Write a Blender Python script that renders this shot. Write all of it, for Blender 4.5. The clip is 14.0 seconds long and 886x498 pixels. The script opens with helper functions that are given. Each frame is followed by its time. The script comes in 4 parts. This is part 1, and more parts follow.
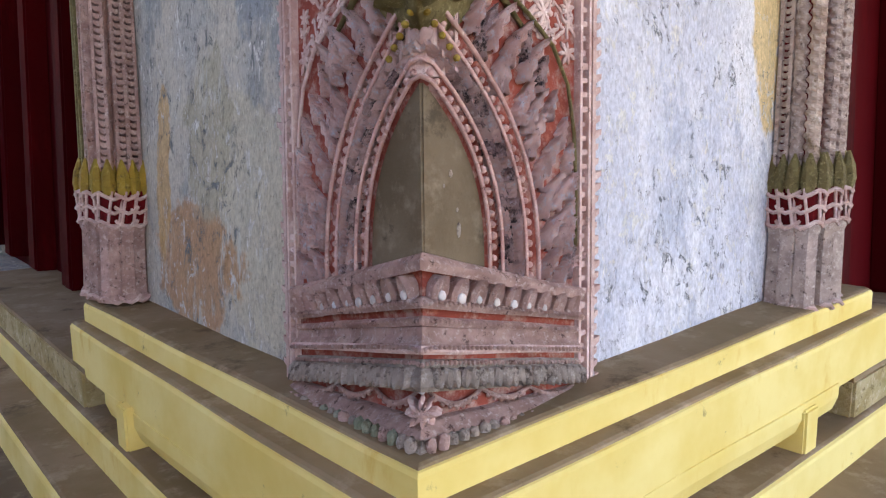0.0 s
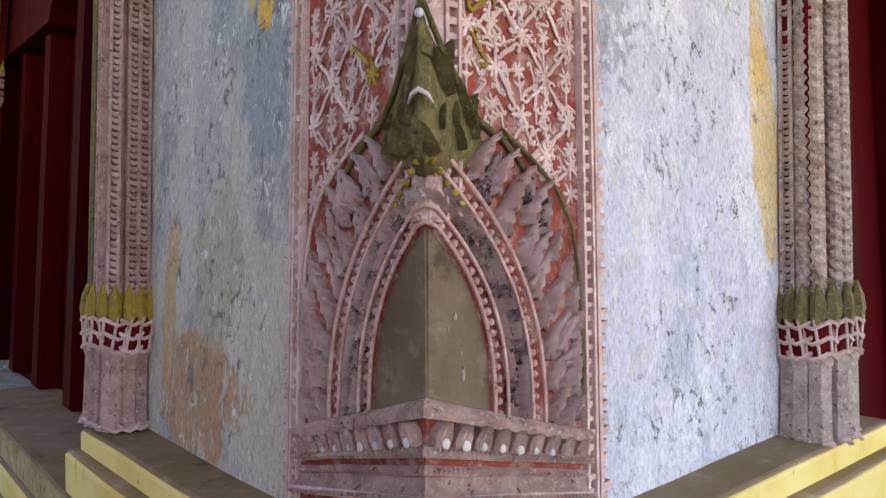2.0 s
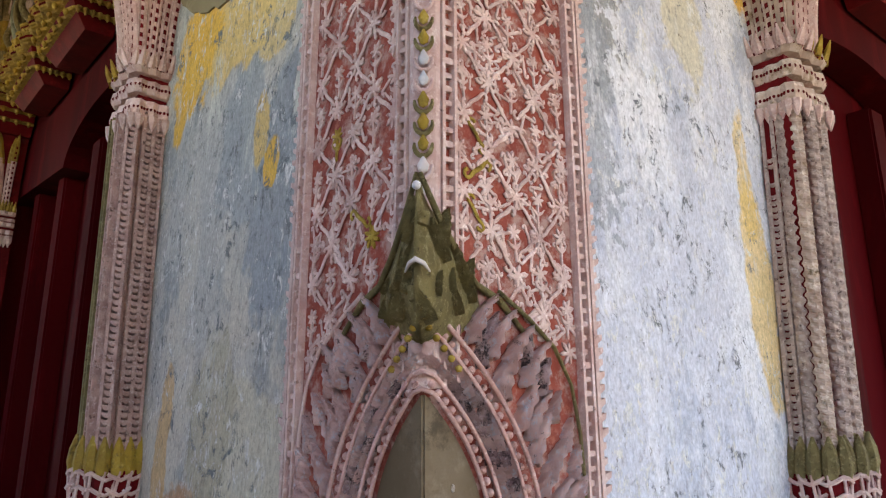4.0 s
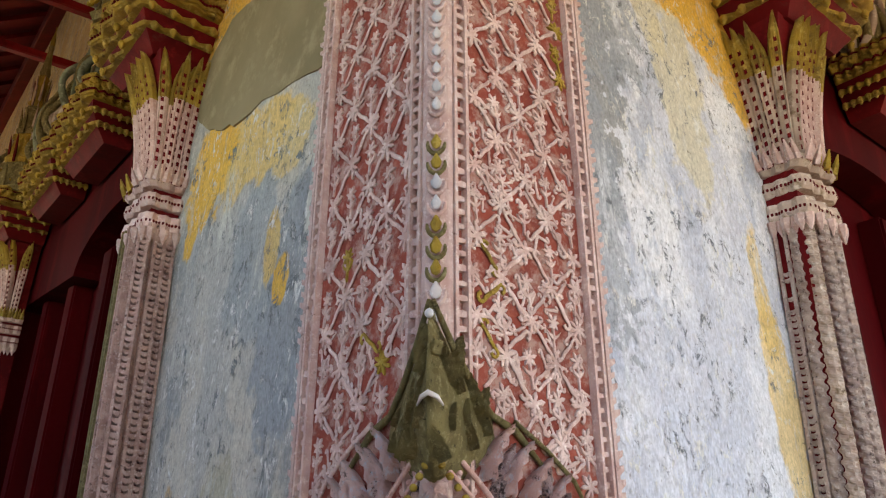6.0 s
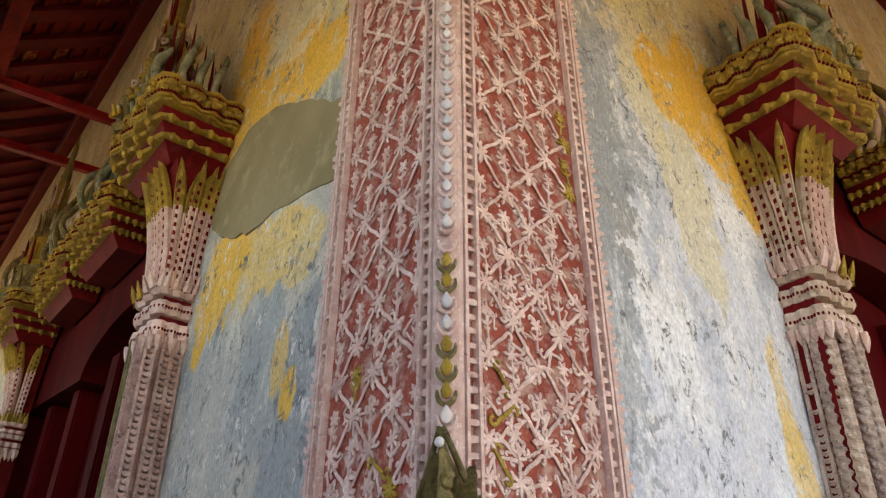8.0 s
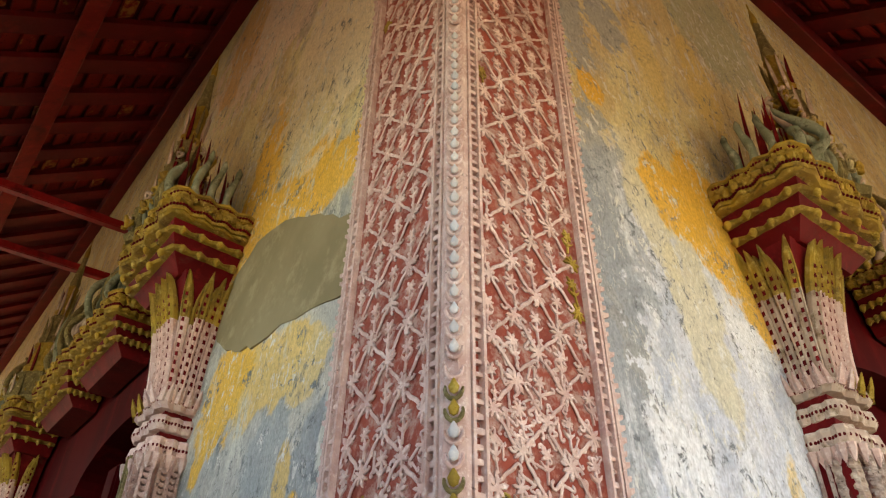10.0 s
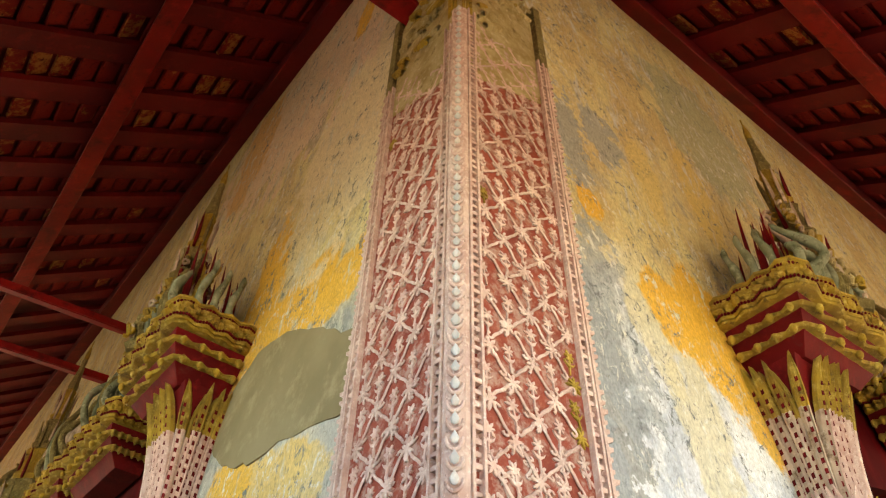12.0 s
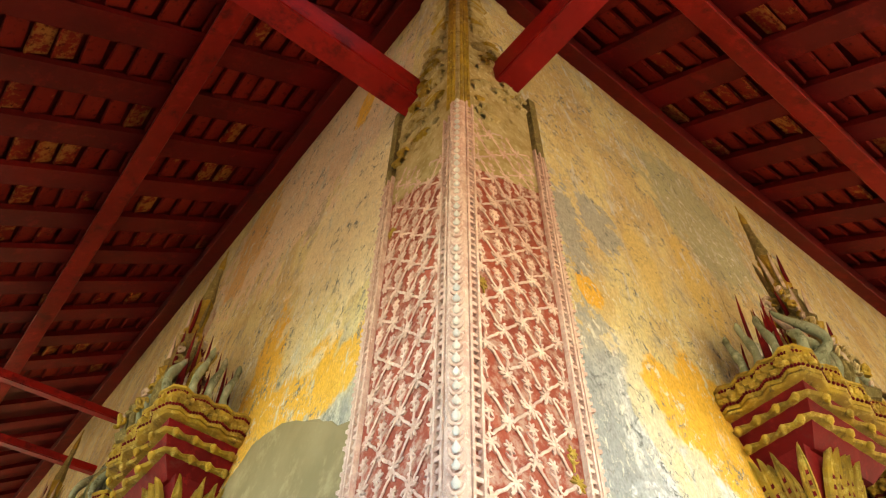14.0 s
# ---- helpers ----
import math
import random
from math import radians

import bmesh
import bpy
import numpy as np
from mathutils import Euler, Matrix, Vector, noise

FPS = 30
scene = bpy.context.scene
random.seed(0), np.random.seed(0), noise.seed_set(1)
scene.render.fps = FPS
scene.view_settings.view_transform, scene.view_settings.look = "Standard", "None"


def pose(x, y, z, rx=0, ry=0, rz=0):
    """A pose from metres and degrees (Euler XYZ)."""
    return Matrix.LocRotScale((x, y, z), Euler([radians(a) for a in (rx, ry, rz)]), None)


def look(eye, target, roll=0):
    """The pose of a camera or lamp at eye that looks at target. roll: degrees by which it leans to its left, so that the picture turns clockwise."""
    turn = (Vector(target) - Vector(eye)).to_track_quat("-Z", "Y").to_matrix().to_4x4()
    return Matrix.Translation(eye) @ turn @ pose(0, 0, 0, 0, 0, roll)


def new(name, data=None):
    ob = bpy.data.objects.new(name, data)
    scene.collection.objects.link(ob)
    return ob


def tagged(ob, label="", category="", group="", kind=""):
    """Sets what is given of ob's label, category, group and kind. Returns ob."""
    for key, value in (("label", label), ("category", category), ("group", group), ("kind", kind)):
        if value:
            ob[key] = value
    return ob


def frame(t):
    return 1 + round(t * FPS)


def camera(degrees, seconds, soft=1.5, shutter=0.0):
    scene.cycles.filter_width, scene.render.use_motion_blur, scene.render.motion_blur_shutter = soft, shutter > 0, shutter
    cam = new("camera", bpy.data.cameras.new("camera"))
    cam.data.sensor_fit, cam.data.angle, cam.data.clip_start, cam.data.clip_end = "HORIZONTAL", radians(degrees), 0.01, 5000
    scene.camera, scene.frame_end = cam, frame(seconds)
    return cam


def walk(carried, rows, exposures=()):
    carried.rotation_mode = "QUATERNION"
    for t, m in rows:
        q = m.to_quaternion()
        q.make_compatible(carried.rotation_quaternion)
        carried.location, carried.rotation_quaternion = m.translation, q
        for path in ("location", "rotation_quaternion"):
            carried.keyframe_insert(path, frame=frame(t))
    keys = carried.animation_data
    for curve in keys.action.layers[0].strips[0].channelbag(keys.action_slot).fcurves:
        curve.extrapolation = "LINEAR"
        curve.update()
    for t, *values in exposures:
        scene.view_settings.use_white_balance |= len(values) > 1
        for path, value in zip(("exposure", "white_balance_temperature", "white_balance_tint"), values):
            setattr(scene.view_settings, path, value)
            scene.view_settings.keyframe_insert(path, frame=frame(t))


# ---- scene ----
cam = camera(63.4, 14.0, soft=1.2)
EXPOSE = [(0.0, 2.97, 7700, 23), (3.0, 2.87, 7700, 20), (6.0, 2.84, 8000, 16), (11.0, 3.2, 8700, 11), (14.0, 3.92, 8950, 4)]
PATH = [
    (0, (-0.93, -1.141, 1.738), (0.365, 0.35, 1.424), -0.7),
    (0.5, (-0.931, -1.146, 1.754), (0.368, 0.353, 1.496), -0.7),
    (1, (-0.923, -1.139, 1.776), (0.379, 0.368, 1.591), -0.7),
    (1.5, (-0.913, -1.133, 1.793), (0.387, 0.383, 1.689), -0.6),
    (2, (-0.913, -1.134, 1.813), (0.384, 0.388, 1.798), -0.5),
    (2.5, (-0.925, -1.144, 1.839), (0.366, 0.382, 1.913), -0.2),
    (3, (-0.931, -1.151, 1.856), (0.363, 0.364, 2.03), -0.2),
    (3.2, (-0.927, -1.151, 1.863), (0.367, 0.36, 2.074), -0.3),
    (5.5, (-0.893, -1.113, 1.947), (0.34, 0.366, 2.488), -0.6),
    (6, (-0.893, -1.109, 1.96), (0.328, 0.353, 2.569), -0.5),
    (6.5, (-0.891, -1.107, 1.973), (0.315, 0.344, 2.636), -0.5),
    (7, (-0.891, -1.105, 1.989), (0.294, 0.334, 2.714), -0.3),
    (7.5, (-0.887, -1.102, 2.005), (0.276, 0.323, 2.791), -0.4),
    (8, (-0.886, -1.104, 2.023), (0.251, 0.302, 2.877), -0.3),
    (10.5, (-0.897, -1.117, 2.099), (0.113, 0.166, 3.254), 0.2),
    (11, (-0.907, -1.133, 2.116), (0.075, 0.12, 3.327), 0.3),
    (11.5, (-0.916, -1.144, 2.126), (0.038, 0.08, 3.388), 0.6),
    (12, (-0.919, -1.155, 2.138), (0.008, 0.037, 3.449), 0.8),
    (12.5, (-0.92, -1.154, 2.148), (-0.019, 0.005, 3.507), 0.9),
    (13, (-0.918, -1.153, 2.157), (-0.043, -0.027, 3.559), 1.1),
    (13.5, (-0.92, -1.152, 2.164), (-0.067, -0.06, 3.606), 0.9),
    (14, (-0.929, -1.159, 2.171), (-0.097, -0.094, 3.644), 0.6),
]
walk(cam, [(t, look(eye, target, roll)) for t, eye, target, roll in PATH], exposures=EXPOSE)

# ---- light ----
SUN_AZ, SUN_EL = 62.0, 50.0
world = bpy.data.worlds.new("world")
scene.world = world
world.use_nodes = True
wn = world.node_tree
sky = wn.nodes.new("ShaderNodeTexSky")
sky.sky_type, sky.sun_disc = "NISHITA", False
sky.sun_elevation, sky.sun_rotation = radians(SUN_EL), radians(SUN_AZ)
bg = wn.nodes["Background"]
bg.inputs["Strength"].default_value = 0.15
wn.links.new(sky.outputs[0], bg.inputs[0])
sun = new("sun", bpy.data.lights.new("sun", "SUN"))
sun.data.energy, sun.data.angle, sun.data.color = 4.0, radians(0.6), (1.0, 0.95, 0.86)
sd = Vector((math.sin(radians(SUN_AZ)) * math.cos(radians(SUN_EL)), math.cos(radians(SUN_AZ)) * math.cos(radians(SUN_EL)), math.sin(radians(SUN_EL))))
sun.matrix_world = look(sd * 30, (0, 0, 0))

# ---- materials ----


def rgb(h):
    c = [int(h[i:i + 2], 16) / 255 for i in (0, 2, 4)]
    return tuple(v / 12.92 if v < 0.04 else ((v + 0.055) / 1.055) ** 2.4 for v in c) + (1.0,)


class Mat:
    """A node material put together step by step."""

    def __init__(self, name, rough=0.8, metal=0.0):
        self.m = bpy.data.materials.new(name)
        self.m.use_nodes = True
        self.t = self.m.node_tree
        self.b = self.t.nodes["Principled BSDF"]
        self.b.inputs["Roughness"].default_value = rough
        self.b.inputs["Metallic"].default_value = metal
        self.b.inputs["Specular IOR Level"].default_value = 0.2
        self.pos = self.node("ShaderNodeNewGeometry").outputs["Position"]

    def node(self, kind, **inputs):
        n = self.t.nodes.new(kind)
        for k, v in inputs.items():
            self.put(n.inputs[k], v)
        return n

    def put(self, socket, v):
        if isinstance(v, bpy.types.NodeSocket):
            self.t.links.new(v, socket)
        else:
            socket.default_value = v

    def noise(self, scale, detail=4.0, rough=0.6, stretch=(1, 1, 1), shift=(0, 0, 0), distort=0.0):
        mp = self.node("ShaderNodeMapping", Vector=self.pos, Scale=stretch, Location=shift)
        n = self.node("ShaderNodeTexNoise", Vector=mp.outputs[0], Scale=scale, Detail=detail, Roughness=rough, Distortion=distort)
        return n.outputs["Fac"]

    def ramp(self, fac, lo, hi):
        n = self.node("ShaderNodeMapRange", Value=fac)
        n.inputs["From Min"].default_value, n.inputs["From Max"].default_value = lo, hi
        n.interpolation_type = "SMOOTHSTEP"
        return n.outputs[0]

    def math(self, op, a, b=0.0, c=0.0):
        n = self.t.nodes.new("ShaderNodeMath")
        n.operation = op
        for s, v in zip(n.inputs, (a, b, c)):
            self.put(s, v)
        return n.outputs[0]

    def mix(self, fac, a, b, mode="MIX"):
        n = self.t.nodes.new("ShaderNodeMix")
        n.data_type, n.blend_type = "RGBA", mode
        for s, v in ((n.inputs[0], fac), (n.inputs[6], a), (n.inputs[7], b)):
            self.put(s, v)
        return n.outputs[2]

    def axis(self, i):
        return self.node("ShaderNodeSeparateXYZ", Vector=self.pos).outputs[i]

    def blob(self, centre, size, edge=0.25, wob=0.5, scale=3.0):
        """1 within a ragged round patch of that centre and half sizes."""
        d = self.node("ShaderNodeVectorMath", Vector=self.pos)
        d.operation = "SUBTRACT"
        d.inputs[1].default_value = centre
        e = self.node("ShaderNodeVectorMath", Vector=d.outputs[0])
        e.operation = "DIVIDE"
        e.inputs[1].default_value = size
        ln = self.node("ShaderNodeVectorMath", Vector=e.outputs[0])
        ln.operation = "LENGTH"
        n = self.noise(scale, 6, 0.65)
        r = self.math("MULTIPLY_ADD", n, -2 * wob, ln.outputs["Value"])
        return self.math("SUBTRACT", 1.0, self.ramp(r, 1 - wob - edge, 1 - wob + edge))

    def bump(self, height, strength=0.4, dist=0.01):
        n = self.node("ShaderNodeBump", Height=height, Strength=strength, Distance=dist)
        if self.b.inputs["Normal"].is_linked:
            self.t.links.new(self.b.inputs["Normal"].links[0].from_socket, n.inputs["Normal"])
        self.t.links.new(n.outputs[0], self.b.inputs["Normal"])

    def colour(self, c):
        self.put(self.b.inputs["Base Color"], c)
        return self.m


def plain(name, base, dark, light, scale=14.0, rough=0.75, bump=0.4, dist=0.004, stretch=(1, 1, 1), dirt=None, dirt_lo=0.52, dirt_hi=0.66):
    """A worn coat: base colour, darker and lighter blotches, fine grain, dirt in noise-shaped spots, a slightly different tone for each object."""
    k = Mat(name, rough)
    c = k.mix(k.ramp(k.noise(scale * 0.25, 5, 0.6, stretch), 0.35, 0.65), rgb(base), rgb(dark))
    c = k.mix(k.ramp(k.noise(scale, 6, 0.7, stretch, (3, 1, 2)), 0.5, 0.72), c, rgb(light))
    if dirt:
        c = k.mix(k.ramp(k.noise(scale * 0.6, 8, 0.72, stretch, (7, 5, 1)), dirt_lo, dirt_hi), c, rgb(dirt))
    info = k.node("ShaderNodeObjectInfo").outputs["Random"]
    hsv = k.node("ShaderNodeHueSaturation", Color=c)
    k.put(hsv.inputs["Value"], k.math("MULTIPLY_ADD", info, 0.24, 0.88))
    if bump:
        k.bump(k.noise(scale * 6, 8, 0.7, stretch), bump, dist)
    return k.colour(hsv.outputs[0])


M_PINK = plain("pink_stucco", "dcc0b7", "c6a299", "eeddd6", 55, 0.9, 0.8, 0.004, dirt="8d716a", dirt_lo=0.60, dirt_hi=0.70)
M_PINKD = plain("dirty_pink_stucco", "cfaba0", "ad8a80", "e0ccc4", 60, 0.9, 1.0, 0.008, dirt="6b524c", dirt_lo=0.56, dirt_hi=0.66)
M_SALMON = plain("salmon_stucco", "d3aaa0", "b98d84", "e2c8c0", 60, 0.9, 0.8, 0.004, dirt="7d5a54", dirt_lo=0.57, dirt_hi=0.68)
M_ROUGH = plain("rough_ochre_stucco", "cbbb8e", "b09a68", "ded2b0", 30, 0.9, 1.0, 0.012, dirt="8a774e", dirt_lo=0.54, dirt_hi=0.66)
M_ROLL = plain("grey_worn_stucco", "b3a598", "94867b", "c8bcb0", 50, 0.9, 0.9, 0.006, dirt="5c5049")
M_PINKLEAF = plain("pink_leaf_stucco", "e0c0b8", "cda59c", "ccd2dc", 52, 0.9, 1.0, 0.008, dirt="6b5350", dirt_lo=0.59, dirt_hi=0.68)
M_DARKLEAF = plain("sooty_leaf_stucco", "c9aca6", "94797a", "d6cbcb", 60, 0.9, 0.9, 0.005, dirt="3f3536", dirt_lo=0.48, dirt_hi=0.62)
M_GROUND = plain("red_ground", "9a4a3c", "833d33", "ad6a58", 30, 0.85, 0.5, 0.003, dirt="b08d82", dirt_lo=0.46, dirt_hi=0.64)
M_OLIVE = plain("olive_stucco", "948659", "7b6e49", "b9ab7c", 60, 0.85, 1.0, 0.012, dirt="544a33", dirt_lo=0.58, dirt_hi=0.68)
M_GOLD = plain("ochre_stucco", "b8993f", "94793a", "d2b968", 24, 0.8, 0.9, 0.012, dirt="6d5a34", dirt_lo=0.54, dirt_hi=0.7)
M_CREAM = plain("cream_stucco", "c4b0a0", "a58d80", "d8cabb", 24, 0.85, 0.6, 0.004, dirt="7d6a50", dirt_lo=0.52, dirt_hi=0.68)
M_SHAFT = plain("sooty_cream_stucco", "c4b0a4", "a28d84", "dbcfc4", 60, 0.85, 0.9, 0.006, dirt="5b4a45", dirt_lo=0.56, dirt_hi=0.66)
M_GREYGREEN = plain("greygreen_stucco", "8d917c", "6f745f", "a9ab97", 24, 0.8, 0.5, 0.004, dirt="54543f")
M_LENS = plain("white_glass_paste", "cdc2bc", "b4b8bd", "dcd8d4", 40, 0.4, 0.1, 0.002)
M_CEMENT = plain("bare_cement", "7a6a55", "675843", "8d7d68", 14, 0.9, 0.5, 0.004, dirt="54493a", dirt_lo=0.56, dirt_hi=0.7)
M_PATCH = plain("cement_patch", "8b7f63", "7b6f53", "978b6e", 6, 0.9, 0.25, 0.003)
M_DOOR = plain("dark_red_lacquer", "4a050a", "3a0408", "54080e", 5, 0.9, 0.12, 0.002, (1, 1, 0.2))
M_RED = plain("red_beam_paint", "8f1418", "7a0f14", "9c1e20", 6, 0.5, 0.2, 0.003, dirt="5d0d10")
M_DEEPRED = plain("deep_red_paint", "6b1216", "560d11", "7a1c1e", 14, 0.7, 0.3, 0.003, dirt="5d2a26", dirt_lo=0.58, dirt_hi=0.72)
M_DARKRED = plain("red_rafter_paint", "6d1014", "5a0c10", "7a1618", 6, 0.6, 0.2, 0.003)
M_TREAD = plain("dusty_brown_ledge", "9b8468", "86704f", "ac977c", 7, 0.9, 0.3, 0.004, dirt="6a573f", dirt_lo=0.56, dirt_hi=0.7)
M_STONE = plain("worn_stone_paving", "84735c", "6a5a46", "96866e", 6, 0.9, 0.4, 0.006, dirt="544b40")

for mt, q in ((M_DOOR, 0.05), (M_DEEPRED, 0.1), (M_RED, 0.2)):
    mt.node_tree.nodes["Principled BSDF"].inputs["Specular IOR Level"].default_value = q


def yellow_paint():
    k = Mat("yellow_limewash", 0.8)
    c = k.mix(k.ramp(k.noise(2.2, 5), 0.35, 0.7), rgb("f0dc90"), rgb("e6cb72"))
    c = k.mix(k.ramp(k.noise(5, 7, 0.7, (1, 1, 0.35), (4, 2, 1)), 0.56, 0.72), c, rgb("e0b95a"))
    c = k.mix(k.ramp(k.noise(9, 8, 0.75, shift=(1, 9, 3)), 0.63, 0.72), c, rgb("a8935a"))
    k.bump(k.noise(40, 6), 0.25, 0.004)
    k.bump(k.noise(4, 3), 0.3, 0.02)
    return k.colour(c)


def tile_clay():
    """Roof tiles seen from below: red paint over orange clay."""
    k = Mat("painted_roof_tile", 0.75)
    info = k.node("ShaderNodeObjectInfo").outputs["Random"]
    bare = k.ramp(k.math("MULTIPLY_ADD", info, 0.55, k.math("MULTIPLY", k.noise(12, 5, 0.7), 0.75)), 0.84, 0.98)
    c = k.mix(bare, rgb("8a2420"), rgb("b07040"))
    c = k.mix(k.ramp(k.noise(22, 6), 0.55, 0.7), c, rgb("5e1214"))
    k.bump(k.noise(60, 5), 0.3, 0.004)
    return k.colour(c)


M_YELLOW = yellow_paint()
M_TILE = tile_clay()


def wall_plaster(side):
    """Old limewash: blue-grey and white skins over cream and yellow ones, flaked and stained; one pale spot is painted
    light. side +1: the wall along x; -1: the wall along y.
    """
    k = Mat("old_wall_plaster_" + ("x" if side > 0 else "y"), 0.9)
    st = (1, 1, 0.45)

    def at(u, z):
        return (u, 0.1, z) if side > 0 else (0.1, u, z)

    def half(a, b):
        return (a, 9, b) if side > 0 else (9, a, b)
    z = k.axis(2)
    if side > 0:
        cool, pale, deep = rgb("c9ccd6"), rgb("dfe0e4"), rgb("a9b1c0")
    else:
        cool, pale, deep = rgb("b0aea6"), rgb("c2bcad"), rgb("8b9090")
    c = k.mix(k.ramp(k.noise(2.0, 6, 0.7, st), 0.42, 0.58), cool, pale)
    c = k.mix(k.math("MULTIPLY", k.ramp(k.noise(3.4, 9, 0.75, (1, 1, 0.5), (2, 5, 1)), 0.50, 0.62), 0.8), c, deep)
    warm = k.mix(k.ramp(k.noise(2.4, 7, 0.72, st, (5, 1, 7)), 0.42, 0.58), rgb("d6cb9c"), rgb("c6b184"))
    warm = k.mix(k.ramp(k.noise(4.5, 8, 0.74, (1, 1, 0.7), (1, 3, 2)), 0.50, 0.64), warm, rgb("b3ab98"))
    up = k.ramp(k.math("MULTIPLY_ADD", k.noise(1.6, 8, 0.75, (1, 1, 0.6)), 2.4, z), 4.75 if side > 0 else 5.05, 5.45 if side > 0 else 5.65)
    c = k.mix(up, c, warm)
    flaky = rgb("84847f")
    ochre, orange, grey, cream = rgb("deae4c"), rgb("b88a60"), rgb("979da4"), rgb("cfc6a8")
    if side > 0:
        spots = [((0.80, 3.45), (0.18, 0.6), flaky), ((0.95, 3.75), (0.16, 0.5), grey), ((0.80, 2.75), (0.10, 0.4), grey), ((1.25, 3.9), (0.14, 0.3), cream), ((1.4, 3.4), (0.14, 0.4), cream),
                 ((1.44, 3.98), (0.17, 0.19), ochre), ((1.62, 3.90), (0.13, 0.22), ochre), ((1.66, 4.14), (0.15, 0.22), ochre), ((1.80, 3.92), (0.16, 0.28), ochre), ((1.95, 3.72), (0.15, 0.34), ochre), ((1.92, 4.1), (0.2, 0.22), ochre), ((1.72, 2.65), (0.05, 0.25), rgb("dcbf82")), ((1.73, 2.15), (0.08, 0.42), rgb("e0bf78")),
                 ((1.02, 4.43), (0.07, 0.09), ochre), ((2.15, 5.2), (0.14, 0.4), rgb("d3bb78")), ((1.6, 5.0), (0.10, 0.3), rgb("d6c284")), ((1.25, 5.1), (0.14, 0.22), grey), ((0.98, 4.9), (0.10, 0.3), grey), ((2.6, 6.2), (0.5, 0.6), rgb("a9ab90"))]
    else:
        spots = [((0.93, 1.50), (0.24, 0.36), rgb("c6bfa8")), ((1.37, 1.26), (0.30, 0.20), orange), ((1.66, 1.62), (0.06, 0.30), rgb("caa46f")), ((1.25, 1.75), (0.16, 0.22), rgb("aca58e")), ((0.9, 2.5), (0.16, 0.4), rgb("8c9499")), ((1.2, 2.75), (0.2, 0.3), rgb("9aa0a0")),
                 ((1.38, 3.20), (0.30, 0.17), rgb("dcb869")), ((1.76, 3.26), (0.20, 0.26), ochre), ((1.88, 3.02), (0.06, 0.15), ochre), ((1.0, 3.12), (0.14, 0.14), rgb("d8bb7c")), ((1.05, 2.74), (0.05, 0.13), rgb("d8b468")), ((0.95, 2.57), (0.05, 0.08), ochre),
                 # the large pale spot at (1.2, 5.5) is light put into the colour of the dim upper wall
                 ((1.10, 4.08), (0.32, 0.15), ochre), ((1.42, 4.22), (0.30, 0.18), ochre), ((1.95, 4.45), (0.20, 0.60), ochre), ((1.2, 5.5), (0.6, 0.9), rgb("dfd2b6")), ((1.5, 4.7), (0.25, 0.3), rgb("d6c8a2")), ((1.9, 6.0), (0.12, 0.2), rgb("a89c8a")), ((2.3, 6.9), (1.3, 0.9), rgb("dcc4b0")), ((1.54, 7.05), (0.10, 0.3), ochre), ((3.3, 7.0), (0.3, 0.7), rgb("d0a468"))]
    for (u, h), (a, b), tint in spots:
        edge, wob, fine = (0.06, 1.5, 12) if tint in (grey, flaky) else (0.11, 0.9, 5.0)
        c = k.mix(k.math("MULTIPLY", k.blob(at(u, h), half(a * 1.15, b * 1.15), edge, wob, fine), 0.75 if tint in (grey, cream, flaky) else (0.96 if tint == ochre else 0.8)), c, tint)
    streak = k.ramp(k.noise(9, 8, 0.75, (1, 1, 0.22), (4, 4, 2)), 0.54, 0.64)
    c = k.mix(k.math("MULTIPLY", streak, k.ramp(k.noise(1.7, 4, shift=(8, 1, 5)), 0.40, 0.6)), c, rgb("cfd2d6") if side > 0 else rgb("c6c6ba"))
    flake = k.ramp(k.noise(22 if side > 0 else 17, 10, 0.80, (1, 1, 0.75), (9, 2, 4), 0.6), 0.548, 0.580)
    c = k.mix(k.math("MULTIPLY", flake, k.ramp(k.noise(3.2, 7, 0.7, shift=(3, 3, 8)), 0.46, 0.56)), c, rgb("757a7f") if side > 0 else rgb("747a7a"))
    flake2 = k.ramp(k.noise(20, 10, 0.80, (1, 1, 0.65), (2, 8, 6), 0.6), 0.550, 0.585)
    c = k.mix(k.math("MULTIPLY", flake2, k.ramp(k.noise(2.6, 5, shift=(1, 6, 2)), 0.42, 0.56)), c, rgb("d9d8d2"))
    speck = k.ramp(k.noise(50, 8, 0.75, (1, 1, 0.8), (1, 7, 4), 0.5), 0.615, 0.655)
    c = k.mix(k.math("MULTIPLY", speck, 0.8), c, rgb("6c6458"))
    grain = k.math("MULTIPLY_ADD", k.noise(85, 6, 0.75, (1, 1, 0.55), (5, 5, 5)), 1.5, 0.25)
    c = k.mix(1.0, c, k.node("ShaderNodeCombineColor", Red=grain, Green=grain, Blue=grain).outputs[0], "MULTIPLY")
    k.bump(k.noise(70, 8, 0.75), 0.5, 0.005)
    k.bump(flake, 0.6, 0.004)
    k.bump(flake2, 0.5, 0.004)
    k.bump(k.noise(5, 6), 0.4, 0.03)
    return k.colour(c)


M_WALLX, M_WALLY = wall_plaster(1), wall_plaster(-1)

# ---- the leaning walls' own measures: along the wall from the corner edge, up the wall, out of it ----
LEAN = radians(3.5)
SN, CS = math.sin(LEAN), math.cos(LEAN)
BASE = Vector((0, 0, 1.0))
AXES = {"R": (Vector((1, 0, 0)), Vector((0, SN, CS)), Vector((0, -CS, SN))), "L": (Vector((0, 1, 0)), Vector((SN, 0, CS)), Vector((-CS, 0, SN)))}


def on(side, d, v, n=0.0):
    """The place d from the corner edge, v up and n out of the wall on that side."""
    u, up, out = AXES[side]
    return BASE + u * (d + SN * v) + up * v + out * n


